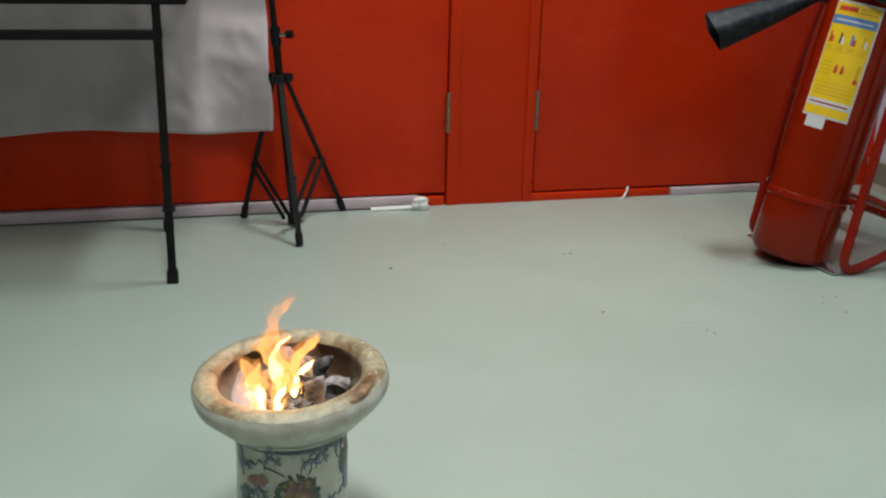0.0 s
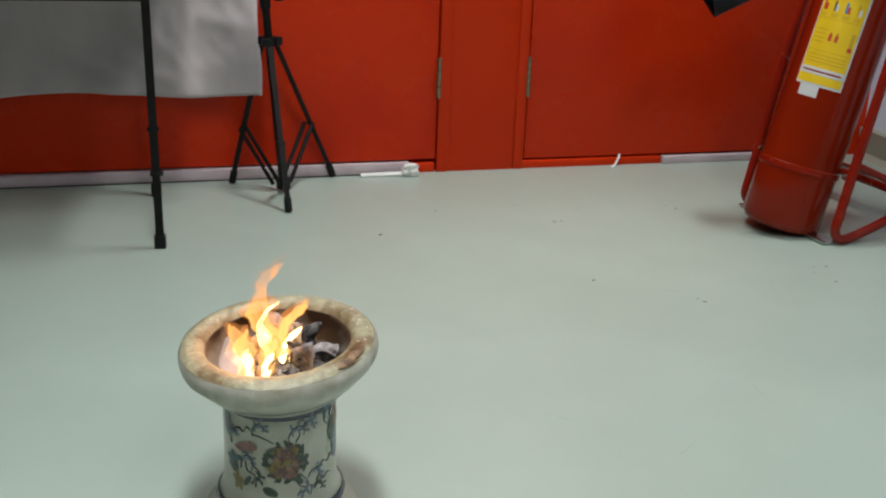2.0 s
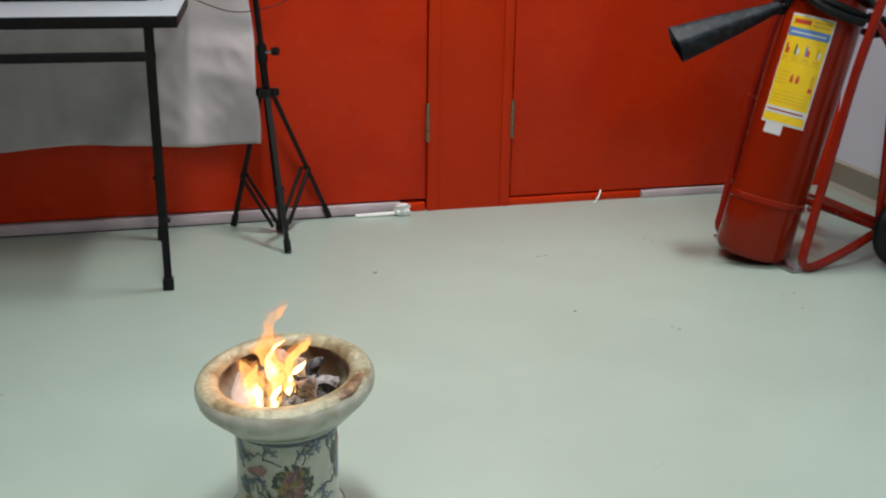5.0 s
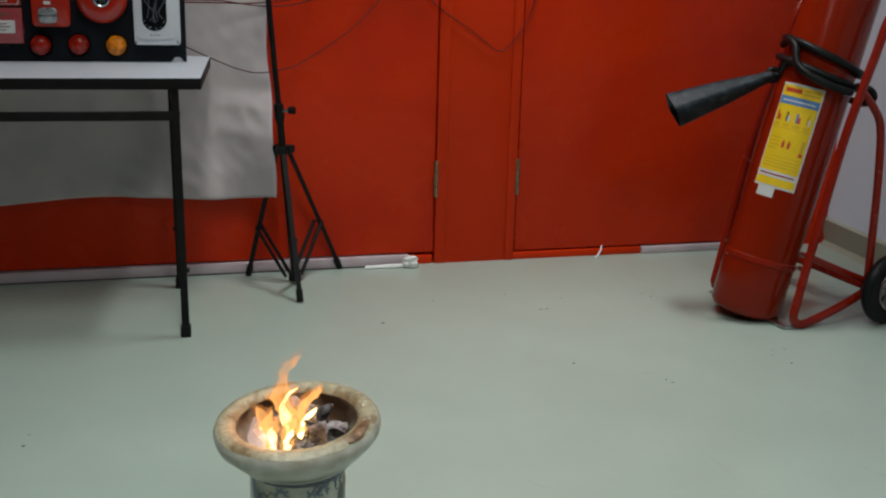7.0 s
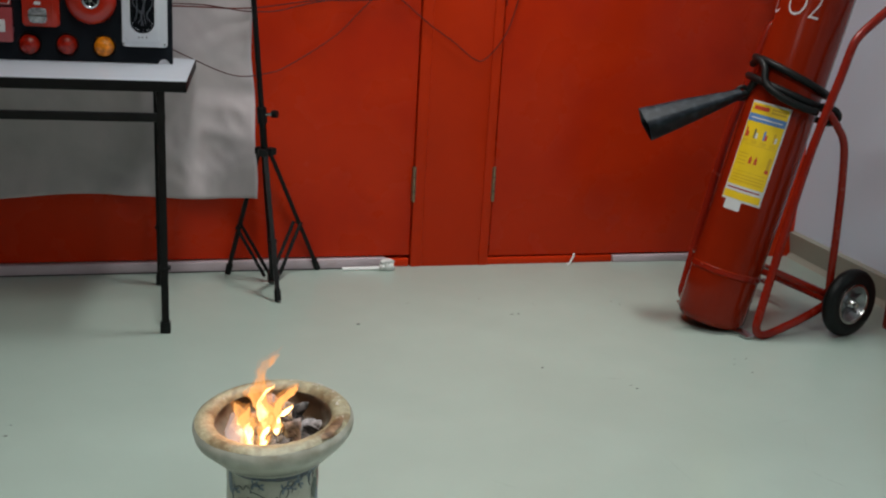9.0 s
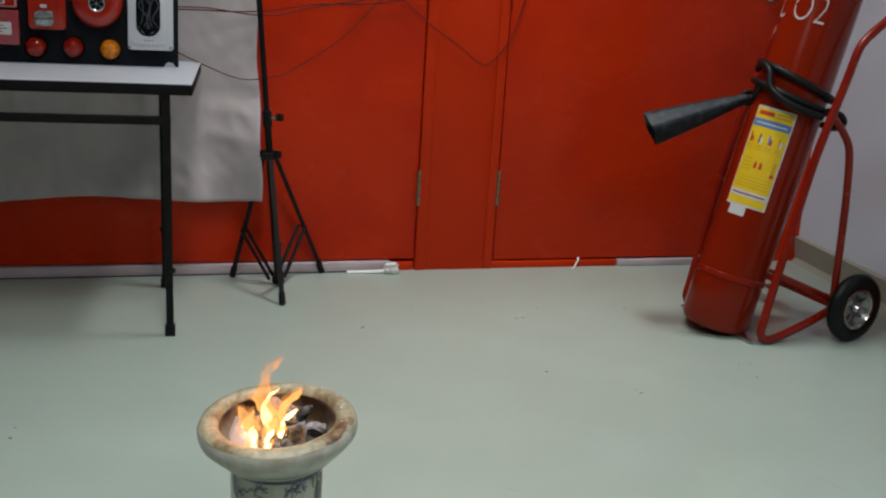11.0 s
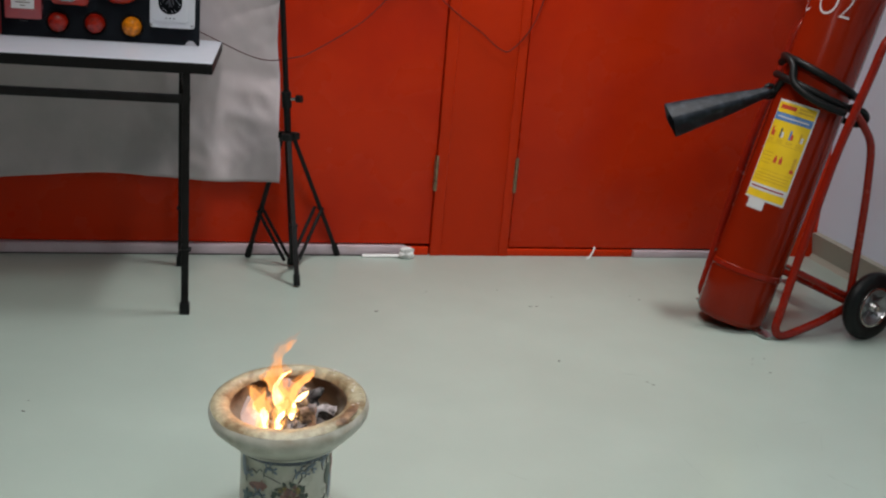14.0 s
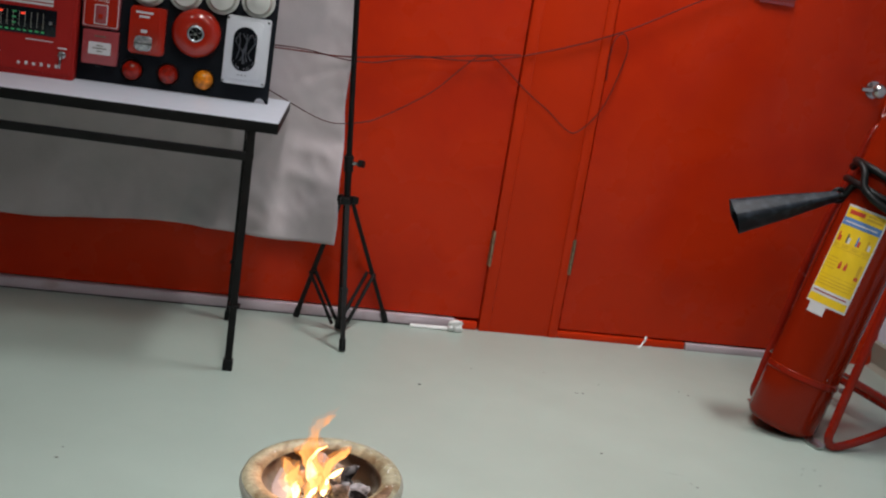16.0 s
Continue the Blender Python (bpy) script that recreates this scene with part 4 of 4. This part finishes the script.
ho = part("horn", horn, M_HORN, ext, "black plastic discharge horn")
part("horn_clip", tube([H0 + hn * 0.004 + 0.019 * (math.cos(radians(a)) * hd + math.sin(radians(a)) * hu) - hd * 0.006 for a in range(0, 360, 24)], 0.0075, 10, closed=True), M_RUBBER, ho)
part("horn_neck", tube(smooth_path([H0 + hd * 0.01, H0 - hd * 0.025, cyl(0.775, -5, RC + 0.014)], 5), 0.012, 12), M_RUBBER, ho)
part("strap", wrap(0.162, 0.174, -150, 150, RC + 0.0032, 0.0012, 60), M_TUBE_RED, ext, "red clamp band")

# red equipment just inside the picture by the white wall
single("red_cabinet", box(1.42, 1.555, -1.02, -0.815, 0.0, 0.42, 0.008), M_CYL, (1.49, -0.92, 0), "red metal equipment box standing by the white wall", "equipment box")

# ---- ceramic pedestal used as a fire bowl ----
VC = Vector((-0.714, -1.868, 0.0))
VR = 0.149
MV = Matrix.Translation(VC)
LIFT = 0.030


def lifted(profile):
    return [(r, z + LIFT * max(0.0, min(1.0, (z - 0.07) / 0.12))) for r, z in profile]


vase = thing("ceramic_pedestal", VC, "cream glazed ceramic pedestal bowl with painted flowers and a scorched rim", "pedestal bowl")
RB = 0.0865
part("body", lathe(lifted([(0.0, 0.002), (0.118, 0.002), (0.121, 0.008), (0.116, 0.018), (0.104, 0.030), (0.0985, 0.042), (0.0955, 0.052), (0.0915, 0.060), (RB, 0.072), (RB - 0.001, 0.13), (RB, 0.196)]), MV, 80), M_GLAZE, vase,
     "cream glazed cylindrical body")
part("foot_band", lathe(lifted([(0.0995, 0.041), (0.1005, 0.044), (0.0985, 0.051), (0.0960, 0.054)]), MV, 80), M_NAVY, vase, "navy painted band")
# navy band, made broad and dark to paint in the rim's shadow as well
part("neck_band_shade", lathe(lifted([(RB + 0.0004, 0.177), (RB + 0.001, 0.180), (RB + 0.001, 0.191), (RB, 0.195)]), MV, 80), M_NAVY, vase, "navy painted band")
TILT = Matrix.Translation((VC.x, VC.y, 0.285)) @ Matrix.Rotation(radians(-4.0), 4, (0.10, 0.995, 0)) @ Matrix.Rotation(radians(4.0), 4, (0.995, -0.10, 0)) @ Matrix.Translation((-VC.x, -VC.y, -0.285))
lip = bmesh.new()
lathe(lifted([(RB, 0.187), (0.096, 0.190), (0.106, 0.196), (0.113, 0.2035), (0.1155, 0.2080), (0.1185, 0.2100), (0.129, 0.2195), (0.1395, 0.2315), (0.147, 0.241), (VR, 0.252), (0.148, 0.260), (0.1445, 0.2665)]), TILT @ MV, 110, bm=lip)
lip_top = lathe(lifted([(0.1446, 0.2664), (0.139, 0.2705), (0.131, 0.2735), (0.124, 0.2740), (0.117, 0.2720), (0.111, 0.2675), (0.1085, 0.261)]), TILT @ MV, 120)
for v in lip_top.verts:
    v.co.z += 0.0016 * noise.noise(v.co * 40) + 0.0008 * noise.noise(v.co * 120)
part("rim_top", lip_top, M_LIP_TOP, vase, "beige rim top, cracked and stained brown by heat")
for v in lip.verts:
    d = Vector((v.co.x - VC.x, v.co.y - VC.y, 0))
    v.co += d.normalized() * 0.0014 * noise.noise(v.co * 22) + UPV * 0.0012 * noise.noise(v.co * 30 + Vector((5, 0, 0)))
part("rim", lip, M_LIP, vase, "thick rounded grey-cream rim")
part("rim_line", lathe(lifted([(0.1160, 0.2062), (0.1185, 0.2085), (0.1208, 0.2108)]), TILT @ MV, 80), M_PAINT_LINE, vase)
part("bowl", lathe(lifted([(0.1086, 0.262), (0.109, 0.256), (0.112, 0.245), (0.106, 0.222), (0.090, 0.205), (0.076, 0.198), (0.072, 0.196)]), TILT @ MV, 80), M_BOWL, vase, "sooty inside of the bowl")
part("bowl_well", lathe(lifted([(0.0722, 0.1965), (0.069, 0.185), (0.066, 0.14), (0.0, 0.138)]), TILT @ MV, 60), M_SOOT, vase, "black sooty hollow")
part("well_stain", lathe(lifted([(0.0722, 0.1972), (0.0765, 0.1992), (0.0830, 0.2025), (0.0860, 0.2042)]), TILT @ MV, 72), M_SCORCH, vase, "brown burnt tide line round the hollow")
# scorched spots on the rim
for ang, r0, w, l in ((-38, 0.131, 0.014, 0.030), (-52, 0.139, 0.008, 0.018)):
    a0 = radians(ang)
    bm = bmesh.new()
    cen = []
    n = 20
    for k in range(n):
        t = 2 * math.pi * k / n
        j = 1 + 0.35 * noise.noise((math.cos(t) * 2, math.sin(t) * 2, ang))
        rr, aa = r0 + w * 0.75 * j * math.sin(t), a0 + (l * j * math.cos(t)) / r0
        q = (rr - 0.131) / 0.0215
        zz = LIFT + 0.2515 + 0.0235 * math.sqrt(max(0.02, 1 - q * q * 0.98)) + 0.0012
        cen.append(bm.verts.new((VC.x + rr * math.cos(aa), VC.y + rr * math.sin(aa), zz)))
    q = (r0 - 0.131) / 0.0215
    top = bm.verts.new((VC.x + r0 * math.cos(a0), VC.y + r0 * math.sin(a0), LIFT + 0.2515 + 0.0235 * math.sqrt(max(0.02, 1 - q * q)) + 0.0016))
    for k in range(n):
        bm.faces.new((top, cen[k], cen[(k + 1) % n]))
    bm.transform(TILT)
    part("scorch_mark", bm, M_SCORCH, vase, "dark brown burn mark")

FACE = math.degrees(math.atan2(-3.6 - VC.y, -0.92 - VC.x))


def on_body(u, z, r=RB + 0.0009):
    """u: degrees to the viewer's right of the face turned to the room."""
    a = radians(FACE + u)
    z = 0.07 + (z - 0.07) * 1.22 if z > 0.07 else z
    return Vector((VC.x + r * math.cos(a), VC.y + r * math.sin(a), z))


def blot(u, z, w, h, turn, mat, name, petals=0, lift=0.0009):
    """A painted brush mark: an oval, or a flower when petals are given."""
    bm = bmesh.new()
    n = 28
    c = bm.verts.new(on_body(u, z, RB + lift + 0.0002))
    ring = []
    for k in range(n):
        t = 2 * math.pi * k / n
        f = 1 + (0.28 * math.cos(petals * t) if petals else 0.12 * noise.noise((math.cos(t) * 1.5, math.sin(t) * 1.5, u + z * 50)))
        px, pz = w * f * math.cos(t), h * f * math.sin(t)
        qx, qz = px * math.cos(radians(turn)) - pz * math.sin(radians(turn)), px * math.sin(radians(turn)) + pz * math.cos(radians(turn))
        ring.append(bm.verts.new(on_body(u + math.degrees(qx / RB), z + qz, RB + lift)))
    for k in range(n):
        bm.faces.new((c, ring[k], ring[(k + 1) % n]))
    part(name, bm, mat, vase)


def vine(points, r=0.0009, mat=None):
    part("painted_vine", tube(smooth_path([on_body(u, z, RB + 0.0002) for u, z in points], 6), r, 6), mat or M_PAINT_LINE, vase)


# bouquet in the middle, a fruit and leaf at the side, sprigs between
rb = random.Random(8)
for k in range(22):
    a = 2 * math.pi * k / 22 + rb.uniform(-0.2, 0.2)
    blot(6 + 20 * math.cos(a), 0.124 + 0.025 * math.sin(a), rb.uniform(0.004, 0.008), rb.uniform(0.002, 0.004), rb.uniform(0, 180), M_PAINT_GREEN, "painted_leaf", 0, 0.0009)
for k in range(110):
    a, q = rb.uniform(0, 6.283), math.sqrt(rb.uniform(0, 1))
    u, z = 6 + 17 * q * math.cos(a), 0.124 + 0.022 * q * math.sin(a)
    ochre = (u > 14 and z > 0.128) or u < -5
    mat = rb.choice((M_PAINT_OCHRE, M_PAINT_OCHRE, M_PAINT_GREEN)) if ochre else rb.choice((M_PAINT_MAUVE, M_PAINT_MAUVE, M_PAINT_PINK, M_PAINT_OCHRE, M_PAINT_GREEN))
    w = rb.uniform(0.0024, 0.0050)
    blot(u, z, w, w * rb.uniform(0.6, 1.0), rb.uniform(0, 180), mat, "painted_petal", rb.choice((0, 4, 5)), 0.0011 + 0.00001 * k)
blot(18, 0.098, 0.009, 0.004, -40, M_PAINT_GREEN, "painted_leaf", 0, 0.0014)
blot(-36, 0.140, 0.021, 0.0065, 10, M_PAINT_PINK, "painted_fruit")
blot(-29, 0.142, 0.008, 0.0070, 10, M_PAINT_PINK, "painted_fruit", 4, 0.0012)
blot(-62, 0.165, 0.008, 0.020, 12, M_PAINT_BLUE, "painted_leaf")
blot(-54, 0.116, 0.012, 0.010, 20, M_PAINT_TEAL, "painted_leaf", 5)
blot(-46, 0.120, 0.008, 0.004, 30, M_PAINT_TEAL, "painted_leaf", 0, 0.0012)
blot(-52, 0.108, 0.010, 0.008, -30, M_PAINT_GREEN, "painted_leaf")
blot(-46, 0.090, 0.009, 0.012, 20, M_PAINT_OCHRE, "painted_flower", 5)
blot(-34, 0.094, 0.010, 0.004, 50, M_PAINT_GREEN, "painted_leaf")
blot(-10, 0.083, 0.012, 0.006, -20, M_PAINT_GREEN, "painted_leaf")
blot(62, 0.150, 0.010, 0.018, 0, M_PAINT_GREEN, "painted_leaf")
blot(70, 0.125, 0.010, 0.022, 0, M_PAINT_BLUE, "painted_leaf")
blot(74, 0.160, 0.008, 0.020, 0, M_PAINT_PINK, "painted_flower", 5)
vine([(-52, 0.158), (-44, 0.164), (-38, 0.160), (-34, 0.168), (-30, 0.165)])
vine([(-28, 0.160), (-20, 0.158), (-12, 0.154), (-6, 0.150)])
vine([(16, 0.150), (20, 0.160), (17, 0.170), (22, 0.178), (26, 0.174), (23, 0.170)])
vine([(-50, 0.138), (-40, 0.136), (-32, 0.128), (-28, 0.118), (-30, 0.108)])
vine([(-36, 0.120), (-34, 0.108), (-26, 0.104), (-24, 0.098)])
vine([(16, 0.098), (20, 0.088), (26, 0.084), (24, 0.078), (18, 0.080)])
vine([(40, 0.106), (48, 0.112), (54, 0.108), (60, 0.116)])
vine([(48, 0.086), (54, 0.092), (60, 0.088)])
vine([(58, 0.186), (62, 0.178), (58, 0.172), (62, 0.166)])


def sprig(u, z, turn, size, mat, pairs=4):
    """A curling painted stem with small leaflets to both sides."""
    pts = []
    for k in range(9):
        t = k / 8
        a = radians(turn) + 2.6 * t * t
        pts.append((u + math.degrees(size * t * math.cos(a) / RB), z + size * t * math.sin(a)))
    vine(pts, 0.0008)
    for k in range(pairs):
        cu, cz = pts[2 + (k * 6) // pairs]
        for side in (-1, 1):
            d = radians(turn + 80 * side + 40 * k)
            blot(cu + math.degrees(0.005 * math.cos(d) / RB), cz + 0.005 * math.sin(d), 0.0042, 0.0019, math.degrees(d), mat, "painted_leaf", 0, 0.0010)


for u, z, turn, size, mat in ((-17, 0.165, 60, 0.018, M_PAINT_BLUE), (24, 0.158, 70, 0.026, M_PAINT_BLUE), (58, 0.176, 100, 0.018, M_PAINT_BLUE), (40, 0.094, 20, 0.018, M_PAINT_BLUE), (44, 0.074, 40, 0.020, M_PAINT_GREEN),
                              (-30, 0.118, 60, 0.020, M_PAINT_BLUE), (-27, 0.100, -60, 0.016, M_PAINT_GREEN), (20, 0.084, -70, 0.018, M_PAINT_BLUE), (-48, 0.150, 80, 0.016, M_PAINT_BLUE), (32, 0.168, 20, 0.012, M_PAINT_BLUE)):
    sprig(u, z, turn, size, mat)

# ---- burning paper in the bowl ----
def sheet(at, size, turn, fold, seed, mat, label, name="crumpled_paper"):
    bm = bmesh.new()
    bmesh.ops.create_grid(bm, x_segments=20, y_segments=20, size=size)
    for v in bm.verts:
        x, y = v.co.x / size, v.co.y / size
        v.co.x *= 1 - 0.25 * fold * abs(y)
        v.co.z += size * fold * (abs(x + 0.35 * y) * 0.75 + 0.35 * abs(math.sin(2.3 * y + seed)) + 0.25 * math.sin(3.1 * x * y + seed))
    crumple(bm, size * 0.22, 0.9 / size, seed)
    crumple(bm, size * 0.13, 3.2 / size, seed + 5)
    bm.transform(Matrix.Translation(at) @ Euler([radians(a) for a in turn]).to_matrix().to_4x4())
    for v in bm.verts:
        d = Vector((v.co.x - VC.x, v.co.y - VC.y))
        lim = 0.066 if v.co.z < 0.23 else (0.098 if v.co.z < 0.305 else 0.112)
        if d.length > lim:
            d *= lim / d.length
            v.co.x, v.co.y = VC.x + d.x, VC.y + d.y
        v.co.z = max(v.co.z, 0.18)
    o = single(name, bm, mat, at, label, "paper", group="papers in the bowl")
    s = o.modifiers.new("thickness", "SOLIDIFY")
    s.thickness = 0.0006


def in_bowl(rx, depth, z):
    """rx to the viewer's right, depth away from the viewer."""
    vw = Vector((0.10, 0.995, 0))
    rt = Vector((0.995, -0.10, 0))
    return VC + rt * rx + vw * depth + UPV * (z + LIFT)


def folded(corners, seed, label):
    """A stiff sheet in flat folds: each fold is a strip between two (low, high) edges."""
    bm = bmesh.new()
    n = 2
    edges = [(in_bowl(*a), in_bowl(*b)) for a, b in corners]
    rows = []
    for (a0, b0), (a1, b1) in zip(edges, edges[1:]):
        for k in range(n):
            t = k / n
            rows.append((a0.lerp(a1, t), b0.lerp(b1, t)))
    rows.append(edges[-1])
    vs = [[bm.verts.new(a.lerp(b, k / n)) for k in range(n + 1)] for a, b in rows]
    for p, q in zip(vs, vs[1:]):
        for k in range(n):
            bm.faces.new((p[k], p[k + 1], q[k + 1], q[k]))
    crumple(bm, 0.0050, 30, seed)
    at = in_bowl(*corners[0][0])
    o = single("folded_paper", bm, M_SHEET, at, label, "paper", group="papers in the bowl", smooth=False)
    o.modifiers.new("thickness", "SOLIDIFY").thickness = 0.0005


folded([((-0.088, 0.004, 0.236), (-0.078, 0.010, 0.268)), ((-0.090, -0.030, 0.238), (-0.070, -0.026, 0.276)), ((-0.062, -0.066, 0.236), (-0.052, -0.040, 0.262)), ((-0.036, -0.060, 0.232), (-0.034, -0.038, 0.250))], 1.0,
       "stiff white paper sheet, folded and singed, standing in the bowl")
CHAR_LABEL = "charred paper, black and grey, curling in the bowl"
sheet(in_bowl(0.004, 0.010, 0.262), 0.036, (82, 8, -20), 0.7, 7.2, M_ASH, "grey sheet of burnt paper standing up in the bowl", "charred_paper")
sheet(in_bowl(0.032, -0.006, 0.222), 0.040, (50, 25, 80), 1.1, 5.1, M_CHAR, CHAR_LABEL, "charred_paper")
sheet(in_bowl(0.024, -0.034, 0.226), 0.034, (20, 40, 10), 1.3, 6.4, M_ASH, CHAR_LABEL, "charred_paper")
sheet(in_bowl(-0.014, 0.000, 0.215), 0.044, (30, 5, -40), 0.8, 2.2, M_CHAR, CHAR_LABEL, "charred_paper")
rf = random.Random(11)
for k in range(40):
    px, pd = rf.uniform(-0.020, 0.056), rf.uniform(-0.060, 0.03)
    sheet(in_bowl(px, pd, 0.228 + rf.uniform(0, 0.038) - abs(px - 0.020) * 0.5), rf.uniform(0.008, 0.017), (rf.uniform(-75, 75), rf.uniform(-75, 75), rf.uniform(0, 360)), 0.45, rf.uniform(0, 9),
          rf.choice((M_CHAR, M_ASH, M_ASH)), "small curled flake of burnt paper in the bowl", "burnt_flake")


def fleck(bm, p, s, seed):
    flake = bmesh.new()
    bmesh.ops.create_icosphere(flake, subdivisions=1, radius=s)
    crumple(flake, s * 0.8, 160, seed)
    flake.transform(Matrix.Translation(p) @ Matrix.Diagonal((1, 1, 0.45, 1)))
    join(bm, flake)


ash = bmesh.new()
rng = random.Random(4)
for k in range(70):
    a, r = (rng.uniform(0, 6.283), rng.uniform(0.078, 0.098)) if k < 30 else (rng.gauss(0.9, 0.5), rng.uniform(0.078, 0.100))
    fleck(ash, VC + Vector((r * math.cos(a), r * math.sin(a), 0.2295 + (r - 0.076) * 0.72)), rng.uniform(0.0015, 0.005), k)
single("ash_flakes", ash, M_ASH, VC + UPV * 0.23, "pale ash flakes scattered in the bowl", "ash", kind="stuff", smooth=False)
specks = bmesh.new()
for k in range(30):
    a, r = rng.gauss(0.5, 0.7), rng.uniform(0.114, 0.138)
    fleck(specks, TILT @ (VC + Vector((r * math.cos(a), r * math.sin(a), LIFT + 0.2742 - 14 * (r - 0.125) ** 2))), rng.choice((0.0009, 0.0014, 0.0022)), k)
single("rim_ash", specks, M_RIM_ASH, VC + UPV * 0.30, "white ash specks stuck on the scorched rim", "ash", kind="stuff", smooth=False)


def tongue(at, height, width, bend, seed, mat, name, parent, flat=0.6):
    """One lick of flame: broad low down, drawn to a wavering tip."""
    pts, rad = [], []
    n = 36
    for k in range(n + 1):
        t = k / n
        sway = Vector((math.sin(seed + 4.8 * t) * 0.22, math.cos(seed * 1.7 + 3.1 * t) * 0.10, 0)) * height * t
        pts.append(Vector(at) + sway + Vector((bend[0] * t * t, bend[1] * t * t, height * t)))
        w = (t ** 0.45) * (1 - t) ** 0.70 * 1.75 if t < 1 else 0
        rad.append(max(0.0006, width * w * (1 + 0.28 * math.sin(seed * 2 + 9 * t) + 0.15 * math.sin(seed * 5 + 21 * t))))
    bm = tube(pts, rad, 20, flat=flat)
    crumple(bm, width * 0.50, 30, seed)
    crumple(bm, width * 0.22, 85, seed + 3)
    part(name, bm, mat, parent)


fire = thing("fire", in_bowl(-0.02, 0, 0.245), "small orange and yellow flames rising from the burning paper", "fire")
for rx, dp, z, hh, w, bx, seed in FLAMES:
    p = in_bowl(rx, dp, z)
    tongue(p, hh * 0.92, w * 0.95, (bx, 0.0), seed, M_FLAME_OUT, "flame", fire)
    tongue(p + Vector((0, -0.004, 0.002)), hh * 0.86, w * 0.72, (bx * 0.8, 0.0), seed, M_FLAME_MID, "flame_body", fire)
    tongue(p + Vector((0, -0.010, 0.002)), hh * 0.55, w * 0.42, (bx * 0.5, 0.0), seed, M_FLAME_CORE, "flame_core", fire)

# ---- small things on the floor ----
ts = bmesh.new()
bmesh.ops.create_icosphere(ts, subdivisions=4, radius=0.022)
crumple(ts, 0.012, 60, 2)
ts.transform(Matrix.Translation((-0.092, -0.052, 0.021)) @ Matrix.Diagonal((1.25, 0.8, 0.95, 1)))
for v in ts.verts:
    v.co.z = max(0.001, v.co.z)
single("tissue", ts, M_TISSUE, (-0.092, -0.034, 0), "crumpled white tissue lying at the wall", "tissue")
single("tape_strip", tube(smooth_path([(-0.25, -0.046, 0.006), (-0.20, -0.044, 0.006), (-0.15, -0.046, 0.007), (-0.112, -0.050, 0.009)], 5), 0.0075, 8, flat=0.7), M_TISSUE, (-0.18, -0.025, 0),
       "short white plastic strip on the floor by the wall", "strip")
single("tape_scrap", tube(smooth_path([(0.600, -0.050, 0.003), (0.618, -0.036, 0.004), (0.628, -0.028, 0.014), (0.636, -0.025, 0.027), (0.641, -0.016, 0.038)], 5), 0.0034, 8, flat=0.5), M_TISSUE, (0.62, -0.01, 0),
       "scrap of white tape stuck to the door sill", "tape")
grit = bmesh.new()
for x, y, s in ((-0.298, -0.598, 0.006), (0.215, -0.563, 0.0045), (0.237, -0.561, 0.0045), (0.158, -1.012, 0.005), (0.764, -1.125, 0.005), (0.802, -1.023, 0.004), (0.765, -1.02, 0.003), (0.74, -1.06, 0.003), (-1.256, -1.257, 0.005),
                (-1.25, -1.20, 0.003), (0.32, -0.47, 0.003), (0.37, -1.19, 0.004), (0.36, -1.17, 0.003), (0.15, -0.40, 0.003), (-0.10, -0.42, 0.003), (0.62, -0.50, 0.004), (0.60, -0.47, 0.003)):
    g = bmesh.new()
    bmesh.ops.create_icosphere(g, subdivisions=1, radius=s * 0.75)
    crumple(g, s * 0.6, 120, x * 7)
    g.transform(Matrix.Translation((x, y, 0.0012)) @ Matrix.Diagonal((1.5, 1.1, 0.3, 1)))
    join(grit, g)
single("floor_grit", grit, M_DEBRIS, (0.2, -0.9, 0), "dark grit specks scattered on the floor", "grit", kind="stuff", smooth=False)
scuffs = bmesh.new()
for a, b, w in (((-0.03, -1.85), (0.05, -1.79), 0.002), ((0.575, -1.70), (0.62, -1.80), 0.004), ((0.50, -1.52), (0.47, -1.60), 0.002), ((0.62, -1.46), (0.72, -1.43), 0.002), ((0.26, -1.55), (0.27, -1.75), 0.0015),
                ((-0.2, -1.63), (-0.13, -1.70), 0.002), ((0.30, -1.1), (0.36, -1.12), 0.003), ((0.70, -1.5), (0.63, -1.62), 0.002)):
    a, b = Vector((*a, 0.0006)), Vector((*b, 0.0006))
    s = (b - a).cross(UPV).normalized() * w
    m1 = a.lerp(b, 0.5) + s * 1.5
    vs = [scuffs.verts.new(q) for q in (a, m1 - s, b, m1 + s)]
    scuffs.faces.new(vs)
single("floor_scuffs", scuffs, M_SCUFF, (0.2, -1.6, 0), "faint grey scuff marks on the floor", "scuff marks", kind="stuff", smooth=False)

# soft shadow beside the extinguisher's foot, painted as a thin dark disc
shade_bm = bmesh.new()
bmesh.ops.create_circle(shade_bm, cap_ends=True, segments=32, radius=0.12)
shade_bm.transform(Matrix.Translation((0.768, -0.751, 0.0008)))
single("floor_shade", shade_bm, M_FLOOR_SHADE, (0.768, -0.751, 0.0008), "soft dark shadow patch painted on the floor beside the extinguisher", "stain", kind="stuff", smooth=False)
